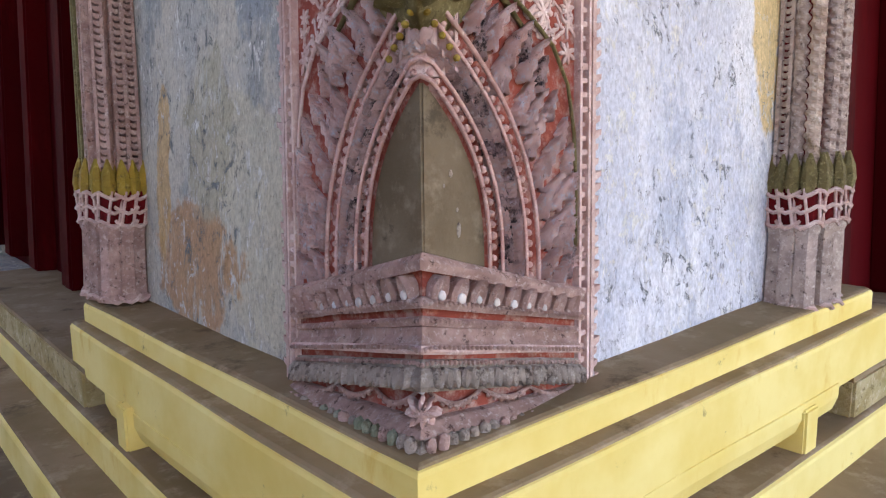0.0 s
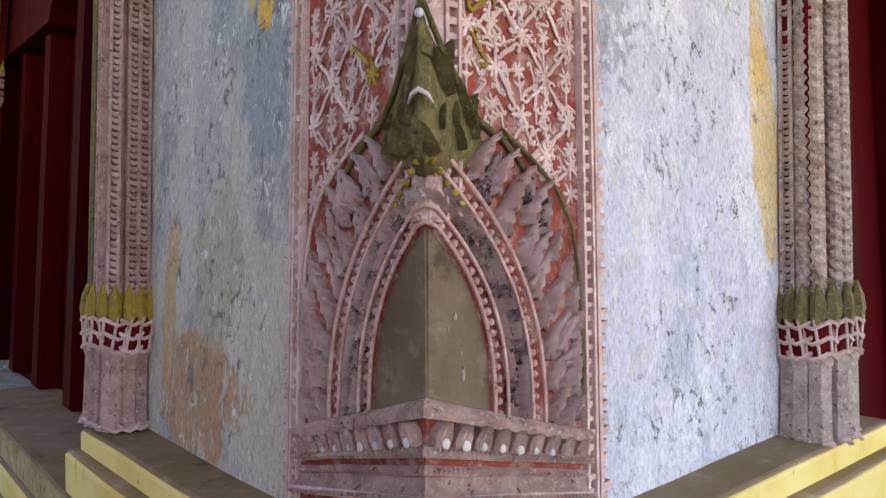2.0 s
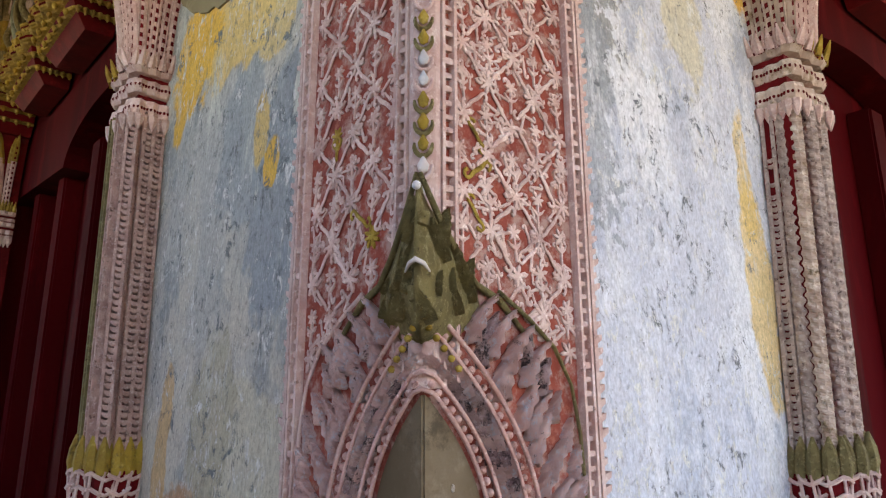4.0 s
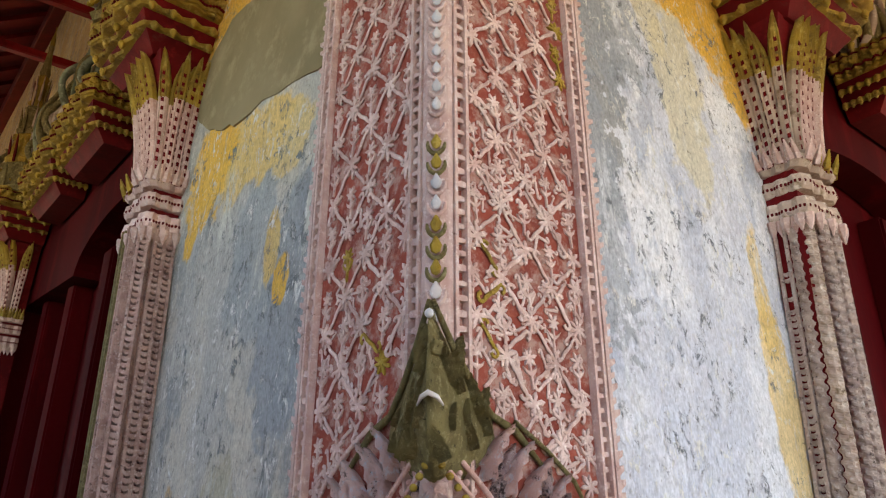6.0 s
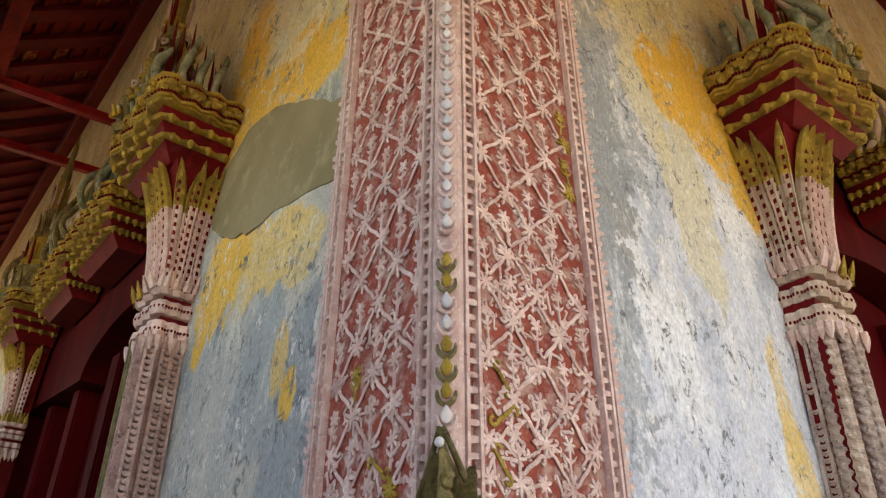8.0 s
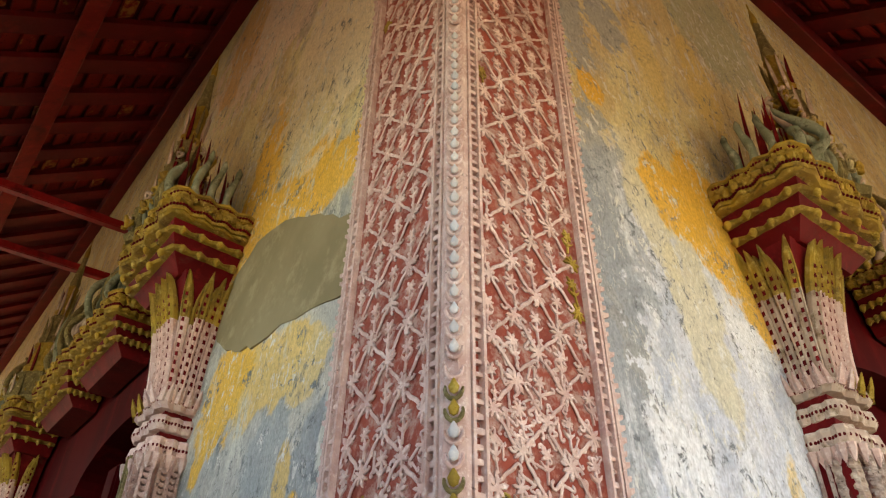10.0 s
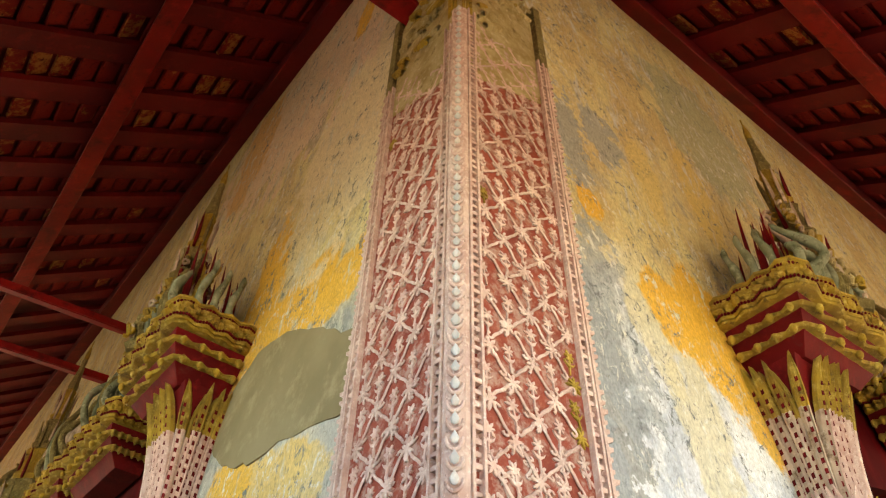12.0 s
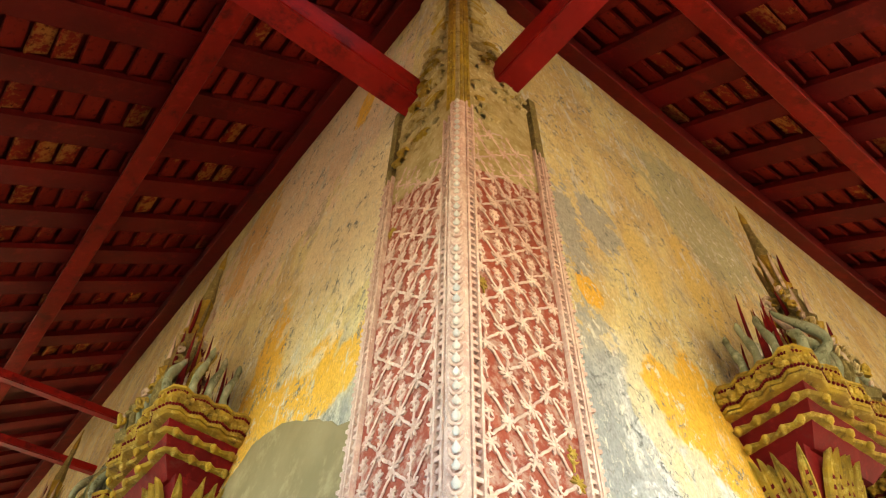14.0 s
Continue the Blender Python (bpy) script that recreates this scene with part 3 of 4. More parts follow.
# small loose curls and leaf bits between the flowers, thickest low on the wall along x
BIT = [scroll_mesh(s, 0.0095, M_PINK) for s in (14, 15, 16)]
random.seed(23)
for side, count, hi in (("R", 260, 2.0), ("L", 100, 1.7)):
    for k in range(count):
        v = 0.95 + (hi - 0.95) * random.random() ** 1.4
        d = random.uniform(0.10, 0.49)
        if d > hood_half(v) + 0.03:
            piece("leaf_bit", random.choice(BIT), seat(side, d, v, 0.0, random.uniform(0, 360), random.uniform(0.36, 0.60)) @ FLAT, corner)

# ---- the niche: bare cement wedge, pointed arches with beads, flame leaves, hood and stepped foot ----


def arch(w, v0, v1, p, s):
    return w * (1 - s ** p), v0 + (v1 - v0) * s


def arch_rail(name, w, v0, v1, p, n, r, material):
    bm = bmesh.new()
    pts = []
    for k in range(-22, 23):
        s = 1 - abs(k) / 22
        s = 1 - (1 - s) ** 1.25
        d, v = arch(w, v0 - (0.03 if s < 0.04 else 0), v1, p, s)
        pts.append(on("L" if k < 0 else "R", d - (n if k == 0 else 0), v, n))
    tube(bm, pts, r, 6)
    return part(name, bm, material, niche, smooth=True)


niche = part("niche", (lambda b: (prism(b, [(0.0, 0.38), (0.185, 0.38)] + [arch(0.178, 0.43, 0.848, 2.6, s / 14) for s in range(15)], -0.02, 0.006, lambda d, v, n: on("R", d, v, n)), b)[1])(bmesh.new()), M_CEMENT, corner, "bare grey cement back of the niche")
bm = bmesh.new()
prism(bm, [(-0.006, 0.38), (0.185, 0.38)] + [arch(0.178, 0.43, 0.848, 2.6, s / 14) for s in range(15)], -0.02, 0.006, lambda d, v, n: on("L", d, v, n))
part("back", bm, M_CEMENT, niche)
for u, v, r in ((0.075, 0.655, 0.009), (0.055, 0.63, 0.005), (0.098, 0.53, 0.010), (0.094, 0.575, 0.005)):
    bm = bmesh.new()
    prism(bm, [(u + r * math.cos(a) * 0.6, v + r * math.sin(a) * (1.0 if r < 0.01 else 1.8)) for a in (0.9 * k for k in range(7))], 0.0, 0.0075, lambda d, vv, n: on("R", d, vv, n))
    part("paint_splash", bm, M_ROLL, niche, "pale paint splash")
for w, v0, v1, p, n, r, mat in ((0.182, 0.43, 0.86, 2.6, 0.020, 0.0055, M_SALMON), (0.222, 0.42, 0.897, 2.55, 0.022, 0.005, M_SALMON), (0.300, 0.40, 0.985, 2.45, 0.026, 0.005, M_SALMON), (0.340, 0.39, 1.028, 2.45, 0.028, 0.006, M_SALMON)):
    arch_rail("arch_rail", w, v0, v1, p, n, r, mat)


def bead_mesh():
    bm = bmesh.new()
    ball(bm, (0, 0, 0), 0.0105, 7, 5)
    return mesh_of(bm, M_SALMON, True)


BEAD = bead_mesh()
random.seed(31)
for w, v0, v1, p, n in ((0.202, 0.43, 0.879, 2.58, 0.016), (0.320, 0.40, 1.007, 2.45, 0.020)):
    for side in "LR":
        acc, last = 1.0, None
        for k in range(400):
            d, v = arch(w, v0, v1, p, k / 400)
            if last:
                acc += math.hypot(d - last[0], v - last[1])
            last = (d, v)
            if acc > 0.0255:
                acc = 0.0
                piece("bead", BEAD, seat(side, d, v, n - 0.004, 0, random.uniform(0.75, 1.0)), niche)


def flame_mesh(seed, length, width, material, hook=0.5):
    """A flame leaf that grows along y and curls to +x at its tip, with lobes at its rim and fine ribs along it."""
    random.seed(seed)
    bm = bmesh.new()
    rows, cols = 18, 10
    ph = random.uniform(0, 6)
    vs = []
    for k in range(rows + 1):
        t = k / rows
        cx = hook * length * 0.42 * t ** 2.0
        cy = length * (t - 0.14 * hook * t ** 3)
        w = width * (0.35 + 1.5 * t) * (1 - t) ** 0.62 * 1.15 * (1 + 0.26 * math.sin(t * 24 + ph)) + 0.0015
        row = []
        for c in range(cols + 1):
            s = c / cols * 2 - 1
            rib = 0.0075 * (1 if c % 2 else -0.7) * (1 - t * 0.5)
            z = (0.020 * (1 - 0.45 * t) * (1 - s ** 4 * 0.75) + rib) if abs(s) < 1 else -0.006
            row.append((cx + s * w, cy - abs(s) ** 1.5 * w * 0.7 + 0.25 * s * w * hook * t, z))
        vs.append([bm.verts.new(q) for q in row])
    for a, b in zip(vs, vs[1:]):
        for i in range(cols):
            bm.faces.new((a[i], a[i + 1], b[i + 1], b[i]))
    return mesh_of(bm, material)


FL_BIG = [flame_mesh(s, 0.175, 0.034, m, h) for s, m, h in ((1, M_PINKLEAF, 0.9), (2, M_PINKLEAF, 1.2), (3, M_DARKLEAF, 1.0))]
FL_MID = [flame_mesh(s, 0.105, 0.024, m, h) for s, m, h in ((4, M_PINKLEAF, 0.5), (5, M_PINKLEAF, 0.8), (6, M_DARKLEAF, 0.6))]
FL_SMALL = [flame_mesh(s, 0.062, 0.014, m, h) for s, m, h in ((7, M_PINKLEAF, 0.4), (8, M_DARKLEAF, 0.6), (9, M_PINKLEAF, 0.3))]
MIRROR = Matrix.Diagonal((-1, 1, 1, 1))
random.seed(41)
for side in "LR":
    sgn = 1 if side == "R" else -1

    def leaf(name, me, d, v, n, lean, size):
        """lean: degrees that the leaf points away from the corner edge."""
        piece(name, me, seat(side, d, v, n, -lean * sgn, size) @ (Matrix() if sgn > 0 else MIRROR), niche)
    # between the two arches
    for k in range(17):
        s = k / 17
        d, v = arch(0.262, 0.41, 0.942, 2.5, s)
        d2, v2 = arch(0.262, 0.41, 0.942, 2.5, s + 0.02)
        lean = math.degrees(math.atan2(d2 - d, v2 - v))
        for off in (-0.017, 0.014):
            leaf("small_leaf", random.choice(FL_SMALL if side == "L" or s > 0.75 else FL_SMALL[:1] + FL_SMALL), max(0.01, d + off), v + random.uniform(-0.006, 0.006), 0.004, lean + (24 if off > 0 else -6), random.uniform(0.95, 1.2))
    # flames outside the outer arch, in two rows
    for k in range(9):
        s = 0.0 + 0.93 * k / 8
        d, v = arch(0.358, 0.385, 1.03, 2.45, s)
        leaf("flame_leaf", random.choice(FL_BIG + FL_BIG[:2] if side == "R" else FL_BIG[:2]), d + 0.022, v, 0.002, 22 - 26 * s + random.uniform(-6, 6), random.uniform(0.76, 0.92))
    for k in range(6):
        s = 0.0 + 0.80 * k / 5
        d, v = arch(0.418, 0.385, 0.97, 2.9, s)
        leaf("flame_leaf", random.choice(FL_BIG + FL_BIG[:2] if side == "R" else FL_BIG[:2]), d + 0.010, v - 0.02, 0.007, 30 - 34 * s + random.uniform(-4, 4), random.uniform(0.72, 0.84))
    for k in range(4):
        s = k / 3
        leaf("flame_leaf", random.choice(FL_BIG[:2]), 0.30 - 0.17 * s, 0.86 + 0.10 * s, 0.010, 10 - 4 * s, 0.85)
    for k in range(9):
        s = k / 8
        leaf("flame_leaf", random.choice(FL_MID if side == "R" else FL_MID[:2]), 0.462 - 0.15 * max(0, s - 0.55) / 0.45, 0.375 + 0.53 * s, 0.004, 14 - 30 * max(0, s - 0.5) + random.uniform(-5, 5), random.uniform(0.8, 1.0))
    # outline of the leaf field
    bm = bmesh.new()
    pts = [(0.497, 0.45), (0.497, 0.62), (0.488, 0.74), (0.462, 0.86), (0.405, 0.95), (0.315, 1.02), (0.215, 1.08)]
    tube(bm, [on(side, d, v, 0.014) for d, v in pts], [0.005, 0.005, 0.005, 0.005, 0.006, 0.006, 0.006], 6)
    part("outline_rail", bm, M_PINK if side == "L" else M_OLIVE, niche, smooth=True)

# the hood over the arch: a ship's-bow wedge of olive stucco
bm = bmesh.new()
rings = []
for v, w, n in ((0.975, 0.02, 0.035), (1.0, 0.10, 0.075), (1.04, 0.155, 0.092), (1.075, 0.175, 0.10), (1.10, 0.168, 0.096), (1.115, 0.158, 0.106), (1.15, 0.130, 0.104), (1.20, 0.085, 0.098), (1.25, 0.038, 0.092), (1.285, 0.008, 0.086), (1.300, 0.0, 0.080)):
    ring = []
    for k in range(-8, 9):
        t = abs(k) / 8
        side = "L" if k < 0 else "R"
        base = on(side, -n + (w + n) * t, v - 0.035 * t * (1 if v < 1.08 else 0.4), n * (1 - t) ** 0.8 - 0.005)
        ring.append(base + AXES[side][2] * 0.010 * noise.noise((k * 1.3, v * 26, 2.0)) * (1 if 0 < t < 1 else 0.3))
    ring.append(on("R", 0.05, v, -0.06))
    rings.append(ring)
loft(bm, rings)
hood = part("hood", bm, M_OLIVE, niche, "olive stained pointed hood", smooth=True)
bm = bmesh.new()
tube(bm, [on("L", -0.062, 1.090, 0.098), on("L", -0.085, 1.104, 0.106), on("R", -0.108, 1.110, 0.108), on("R", -0.085, 1.104, 0.106), on("R", -0.062, 1.090, 0.098)], [0.002, 0.005, 0.006, 0.005, 0.002], 6)
part("crescent", bm, M_LENS, hood, "white painted crescent ridge", smooth=True)
bm = bmesh.new()
ball(bm, on("R", -0.092, 1.272, 0.090), 0.010, 7, 5)
part("tip_drop", bm, M_LENS, hood, "white drop at the tip", smooth=True)
for side in "LR":
    bm = bmesh.new()
    tube(bm, [on(side, -0.075, 1.305, 0.080), on(side, 0.0, 1.22, 0.055), on(side, 0.07, 1.15, 0.035), on(side, 0.14, 1.09, 0.018), on(side, 0.22, 1.06, 0.010), on(side, 0.30, 0.985, 0.012)], [0.006, 0.008, 0.008, 0.008, 0.009, 0.006], 6)
    part("hood_rail", bm, M_OLIVE, hood, smooth=True)
FL_OLIVE = [flame_mesh(s, 0.085, 0.017, M_OLIVE, h) for s, h in ((11, 0.3), (12, 0.6), (13, -0.3))]
random.seed(43)
for side in "LR":
    sgn = 1 if side == "R" else -1
    for k in range(13):
        t = k / 12
        d = random.uniform(-0.06, 0.12)
        v = random.uniform(0.99, 1.19 - max(0, d) * 0.9)
        n = 0.088 * (1 - max(0, (d + 0.09) / 0.26)) ** 0.8 - 0.004
        piece("hood_leaf", random.choice(FL_OLIVE), seat(side, d, v, n, random.uniform(-6, 34) * sgn, random.uniform(0.6, 1.0)), hood)
GBEAD = (lambda b: (ball(b, (0, 0, 0), 0.0085, 7, 5), mesh_of(b, M_GOLD, True))[1])(bmesh.new())
for s in "LR":
    for k in range(6):
        piece("gilt_bead", GBEAD, seat(s, -0.045 + 0.024 * k, 1.005 - 0.021 * k, 0.048 - 0.004 * k), niche)

# the foot: mouldings that rise to a prow at the corner
foot = part("foot", (lambda b: (loft(b, [list(r) for r in zip(*[around(v, n, (0.506, 0.500), dr) for v, n, dr in ((0.46, -0.02, 0.14), (0.46, 0.012, 0.14), (0.30, 0.010, 0.10), (0.10, 0.012, 0.04), (0.04, 0.03, 0.0), (0.04, -0.02, 0.0))])]), b)[1])(bmesh.new()), M_GROUND, corner, "stepped stucco foot below the niche")
for name, prof, drop, mat, lab in (
        ("sill", [(0.490, -0.02), (0.494, 0.029), (0.484, 0.045), (0.462, 0.040), (0.456, -0.02)], 0.148, M_PINKD, ""),
        ("fillet", [(0.398, -0.02), (0.400, 0.033), (0.392, 0.041), (0.380, 0.036), (0.377, -0.02)], 0.119, M_PINKD, ""),
        ("fillet", [(0.356, -0.02), (0.358, 0.020), (0.350, 0.026), (0.340, 0.022), (0.336, -0.02)], 0.114, M_PINKD, ""),
        ("cavetto", [(0.338, -0.02), (0.336, 0.016), (0.318, 0.019), (0.304, 0.032), (0.300, -0.02)], 0.109, M_PINKD, ""),
        ("fillet", [(0.301, -0.02), (0.303, 0.037), (0.294, 0.044), (0.285, 0.038), (0.282, -0.02)], 0.107, M_PINK, "pale beaded fillet"),
        ("fillet", [(0.264, -0.02), (0.266, 0.022), (0.258, 0.028), (0.250, 0.024), (0.248, -0.02)], 0.107, M_ROLL, ""),
        ("torus", [(0.250, -0.02), (0.250, 0.034), (0.240, 0.048), (0.222, 0.052), (0.208, 0.044), (0.203, -0.02)], 0.105, M_ROLL, "grey worn lotus roll"),
        ("bottom_slab", [(0.138, -0.02), (0.135, 0.034), (0.120, 0.056), (0.112, 0.060), (0.106, -0.02)], 0.045, M_PINKD, ""),
        ("bottom_slab", [(0.108, -0.02), (0.107, 0.046), (0.078, 0.062), (0.072, 0.074), (0.050, 0.074), (0.046, -0.02)], 0.030, M_ROLL, "grey worn bottom edge")):
    course(name, prof, drop, mat, ends=(0.506, 0.500), label=lab, parent=foot, wob=0.004)


def lotus_mesh(seed, material, w=0.0215, h=0.066):
    """A short petal with a rolled rim and a sunken eye."""
    random.seed(seed)
    bm = bmesh.new()
    rings = []
    for k in range(7):
        t = k / 6
        ww = w * (0.80 + 0.25 * math.sin(math.pi * t)) * (1 if t < 0.7 else 1 - 0.6 * ((t - 0.7) / 0.3) ** 1.5)
        z = 0.016 + 0.020 * t
        rings.append([(-ww, h * (t - 0.5), -0.006), (-ww, h * (t - 0.5), z * 0.7), (-ww * 0.6, h * (t - 0.5), z), (0, h * (t - 0.5), z * 0.72), (ww * 0.6, h * (t - 0.5), z), (ww, h * (t - 0.5), z * 0.7), (ww, h * (t - 0.5), -0.006)])
    loft(bm, rings)
    return mesh_of(bm, material)


LOTUS = [lotus_mesh(1, M_PINKD), lotus_mesh(2, M_PINKD)]
LOTUS_S = lotus_mesh(3, M_ROLL, 0.014, 0.042)


def knob_mesh(seed, material):
    """A small worn leaf bud that leans on the bottom edge."""
    random.seed(seed)
    bm = bmesh.new()
    ball(bm, (0, 0, 0.010), 0.0145, 7, 5, 0.9)
    for q in bm.verts:
        q.co.y = q.co.y * 1.5 + 0.25 * abs(q.co.x)
        q.co += Vector((random.uniform(-1, 1), random.uniform(-1, 1), random.uniform(-1, 1))) * 0.0018
    return mesh_of(bm, material)


KNOBS = [knob_mesh(1, M_ROLL), knob_mesh(2, M_PINKD), knob_mesh(3, M_GREYGREEN)]
BLUE_EYE = (lambda b: (ball(b, (0, -0.012, 0.020), 0.012, 8, 5, 0.4), mesh_of(b, M_LENS, True))[1])(bmesh.new())
random.seed(47)
for side in "LR":
    for k in range(9):
        d = 0.02 + 0.0555 * k
        v = 0.416 - 0.138 * (d / 0.55)
        piece("lotus_petal", random.choice(LOTUS), seat(side, d, v, 0.018, (-13 if side == "R" else 13), random.uniform(0.92, 1.06)), foot)
        if k < 7:
            piece("blue_eye", BLUE_EYE, seat(side, d, v, 0.018, 0, random.uniform(0.8, 1.1)), foot)
    for k in range(20):
        d = 0.0 + 0.0255 * k
        piece("roll_petal", LOTUS_S, seat(side, d, 0.226 - 0.105 * (d / 0.506), 0.034, (-34 if side == "R" else 34) + random.uniform(-8, 8) + 180, random.uniform(0.85, 1.05)), foot)
    for k in range(17):
        d = -0.035 + 0.031 * k
        piece("foot_knob", random.choice(KNOBS), seat(side, d, 0.092 - 0.034 * (d / 0.506), 0.056, random.uniform(-14, 14), random.uniform(0.75, 1.1)), foot)
    # garlands below the roll, and the beads on the fillets
    for a, b in ((-0.01, 0.15), (0.15, 0.31), (0.31, 0.48)):
        bm = bmesh.new()
        pts = [on(side, a + (b - a) * t / 8, 0.196 - 0.105 * ((a + (b - a) * t / 8) / 0.506) - (0.032 if a < 0.1 else 0.022) * math.sin(math.pi * t / 8), 0.030 - 0.006 * abs(t - 4) / 4) for t in range(9)]
        tube(bm, pts, [0.004, 0.005, 0.006, 0.007, 0.0075, 0.007, 0.006, 0.005, 0.004], 6)
        for p in pts[1:-1]:
            ball(bm, p - Vector((0, 0, 0.008)), 0.0055, 6, 4)
        part("garland", bm, M_PINKD, foot, "hanging stucco garland", smooth=True)
    for v0, dr, n in ((0.389, 0.119, 0.039), (0.348, 0.114, 0.025), (0.293, 0.107, 0.043), (0.257, 0.107, 0.027)):
        bm = bmesh.new()
        for k in range(44):
            d = -n + 0.0135 * k
            if d < 0.50:
                ball(bm, on(side, d, v0 - dr * (max(d, 0) / 0.506), n), random.uniform(0.0048, 0.0066), 6, 4)
        part("beading", bm, M_PINKD, foot, smooth=True, kind="stuff")
piece("prow_flower", rosette_mesh(8, 77, M_PINK), diagonal(0.162, 0.040) @ Matrix.Diagonal((1.25, 1.25, 2.4, 1)), foot)
piece("prow_flower", rosette_mesh(6, 78, M_PINKD), diagonal(0.164, 0.052) @ Matrix.Diagonal((0.7, 0.7, 2.4, 1)), foot)
piece("prow_drop", DROP, diagonal(0.212, 0.050) @ Matrix.Scale(0.6, 4), foot)

# above the flowers: bare rough stucco with a gilt ridge and ragged fronds
top = thing("stucco_crest", "rough ochre stucco crest with leafy edges above the flowers", "stucco crest", at=on("R", 0, 4.2))
for side in "LR":
    bm = bmesh.new()
    random.seed(51 if side == "L" else 52)
    ring = [(0.0, 3.7), (0.50, 3.9), (0.50, 4.75), (0.42, 4.86)]
    v = 4.9
    while v < 6.7:
        w = max(0.10, 0.40 - 0.30 * (v - 4.85) / 0.75)
        ring += [(w * 0.72, v), (w + 0.05, v + 0.10), (w + 0.01, v + 0.15)]
        v += 0.17
    ring += [(0.0, 6.75)]
    ring = [(min(0.52, d), v) for d, v in ring]
    prism(bm, ring, -0.12, 0.006, lambda a, b, c, s=side: on(s, a, b, c))
    part("rough_panel", bm, M_ROUGH, top)
    bm = bmesh.new()
    for d in (0.020, 0.045, 0.066):
        tube(bm, [on(side, d, 4.27, 0.006), on(side, d, 5.4, 0.010), on(side, d * 0.9, 6.7, 0.010)], 0.010, 6)
    part("ridge_rail", bm, M_GOLD, top, "gilt ridge mouldings", smooth=True)
    bm = bmesh.new()
    box(bm, 0.535, 0.585, BAND_TOP[side] - 0.04, 4.95, -0.08, 0.012, lambda a, b, c, s=side: on(s, a, b, c))
    part("edge_strip", bm, M_OLIVE, top, "dark olive edge strip")
FR = [flame_mesh(s, 0.17, 0.038, m, h) for s, m, h in ((15, M_ROUGH, 0.9), (16, M_ROUGH, 0.6), (17, M_GOLD, 0.8))]
random.seed(53)
for side in "LR":
    sgn = 1 if side == "R" else -1
    for k in range(120):
        v = random.uniform(4.2, 6.3)
        w = min(0.44, max(0.10, 0.46 - 0.32 * (v - 4.75) / 0.75))
        d = random.uniform(0.085, w)
        if v < 4.6 and (side == "R" and d > 0.2):
            continue
        piece("frond", random.choice(FR), seat(side, d, v, 0.006, -(random.uniform(15, 60)) * sgn, random.uniform(0.55, 1.05)) @ (Matrix() if sgn > 0 else MIRROR), top)

# ---- window surrounds: clustered pilasters, leaf capitals, stepped cornices and crests, red doors ----
PW = 0.27


class Bay:
    """One pilaster's own measures: a from its side that faces the hall's corner, v up, n out."""

    def __init__(self, side, d0, dv, far=False):
        self.side, self.d0, self.dv, self.far = side, d0, dv, far

    def at(self, a, v, n):
        lean = (np.interp(v, (0.1, 0.6, 1.9, 2.3), (0.03, 0.08, 0.16, 0.165) if self.side == "R" else (0.085, 0.09, 0.17, 0.20))) if not self.far else 0.0
        return on(self.side, self.d0 + float(lean) + (PW - a if self.far else a), v + (self.dv * max(0.0, min(1.0, (v - 0.7) / 1.2))), n)


def plan(off, zig=0.0, per=4, near=1.0, a0=0.0, a1=PW, n0=-0.06, n1=0.09):
    """Points round three sides of a pilaster, off out of its core, in a zigzag of that depth."""
    o = off * near
    legs = [((a0 - o, n0), (a0 - o, n1 + off)), ((a0 - o, n1 + off), (a1 + o, n1 + off)), ((a1 + o, n1 + off), (a1 + o, n0))]
    outs = [(-1, 0), (0, 1), (1, 0)]
    pts = []
    for (p, q), w in zip(legs, outs):
        m = per * 2
        for k in range(m):
            t = k / m
            z = zig if k % 2 else 0.0
            pts.append((p[0] + (q[0] - p[0]) * t + w[0] * z, p[1] + (q[1] - p[1]) * t + w[1] * z))
    pts.append((a1 + o, n0))
    return pts


def tier(bay, name, prof, material, parent, zig=0.0, per=4, label="", near=0.62, smooth=False, **kw):
    """A course round the pilaster. prof: (v, off) from below upward."""
    bm = bmesh.new()
    rings = []
    for v, off in prof:
        pts = plan(off, zig, per, near, **kw)
        rings.append([bay.at(a, v, n) for a, n in pts])
    loft(bm, rings)
    return part(name, bm, material, parent, label, smooth)


def rope(bay, a, n, v0, v1, r, twist):
    bm = bmesh.new()
    rings = []
    m = int((v1 - v0) / 0.008)
    for k in range(m + 1):
        v = v0 + (v1 - v0) * k / m
        rings.append([bay.at(a + rr * math.cos(t), v, n + rr * math.sin(t)) for t, rr in ((t, r * (1 + 0.15 * math.sin(2 * t + twist * v) + 0.15 * math.sin(3 * t - twist * v))) for t in (2 * math.pi * q / 10 for q in range(10)))])
    loft(bm, rings)
    return bm


def strip(bay, a, n, v0, v1, r, turn):
    """A flat upright strip with a beaded middle; turn: 0 faces out, 1 faces the hall's corner."""
    bm = bmesh.new()
    c, s = math.cos(turn * math.pi / 2), math.sin(turn * math.pi / 2)
    f = lambda x, v, z: bay.at(a + x * c - z * s, v, n + z * c + x * s)
    for x0, x1, z in ((-r, -r * 0.5, 0.034), (r * 0.5, r, 0.034)):
        box(bm, x0, x1, v0, v1, -0.03, z, f)
    k = v0 + 0.02
    while k < v1 - 0.02:
        prism(bm, [(-r * 0.68, k), (0, k - 0.008), (r * 0.68, k + 0.006), (r * 0.68, k + 0.018), (0, k + 0.012), (-r * 0.68, k + 0.014)], -0.03, random.uniform(0.024, 0.031), f)
        k += 0.027
    return bm


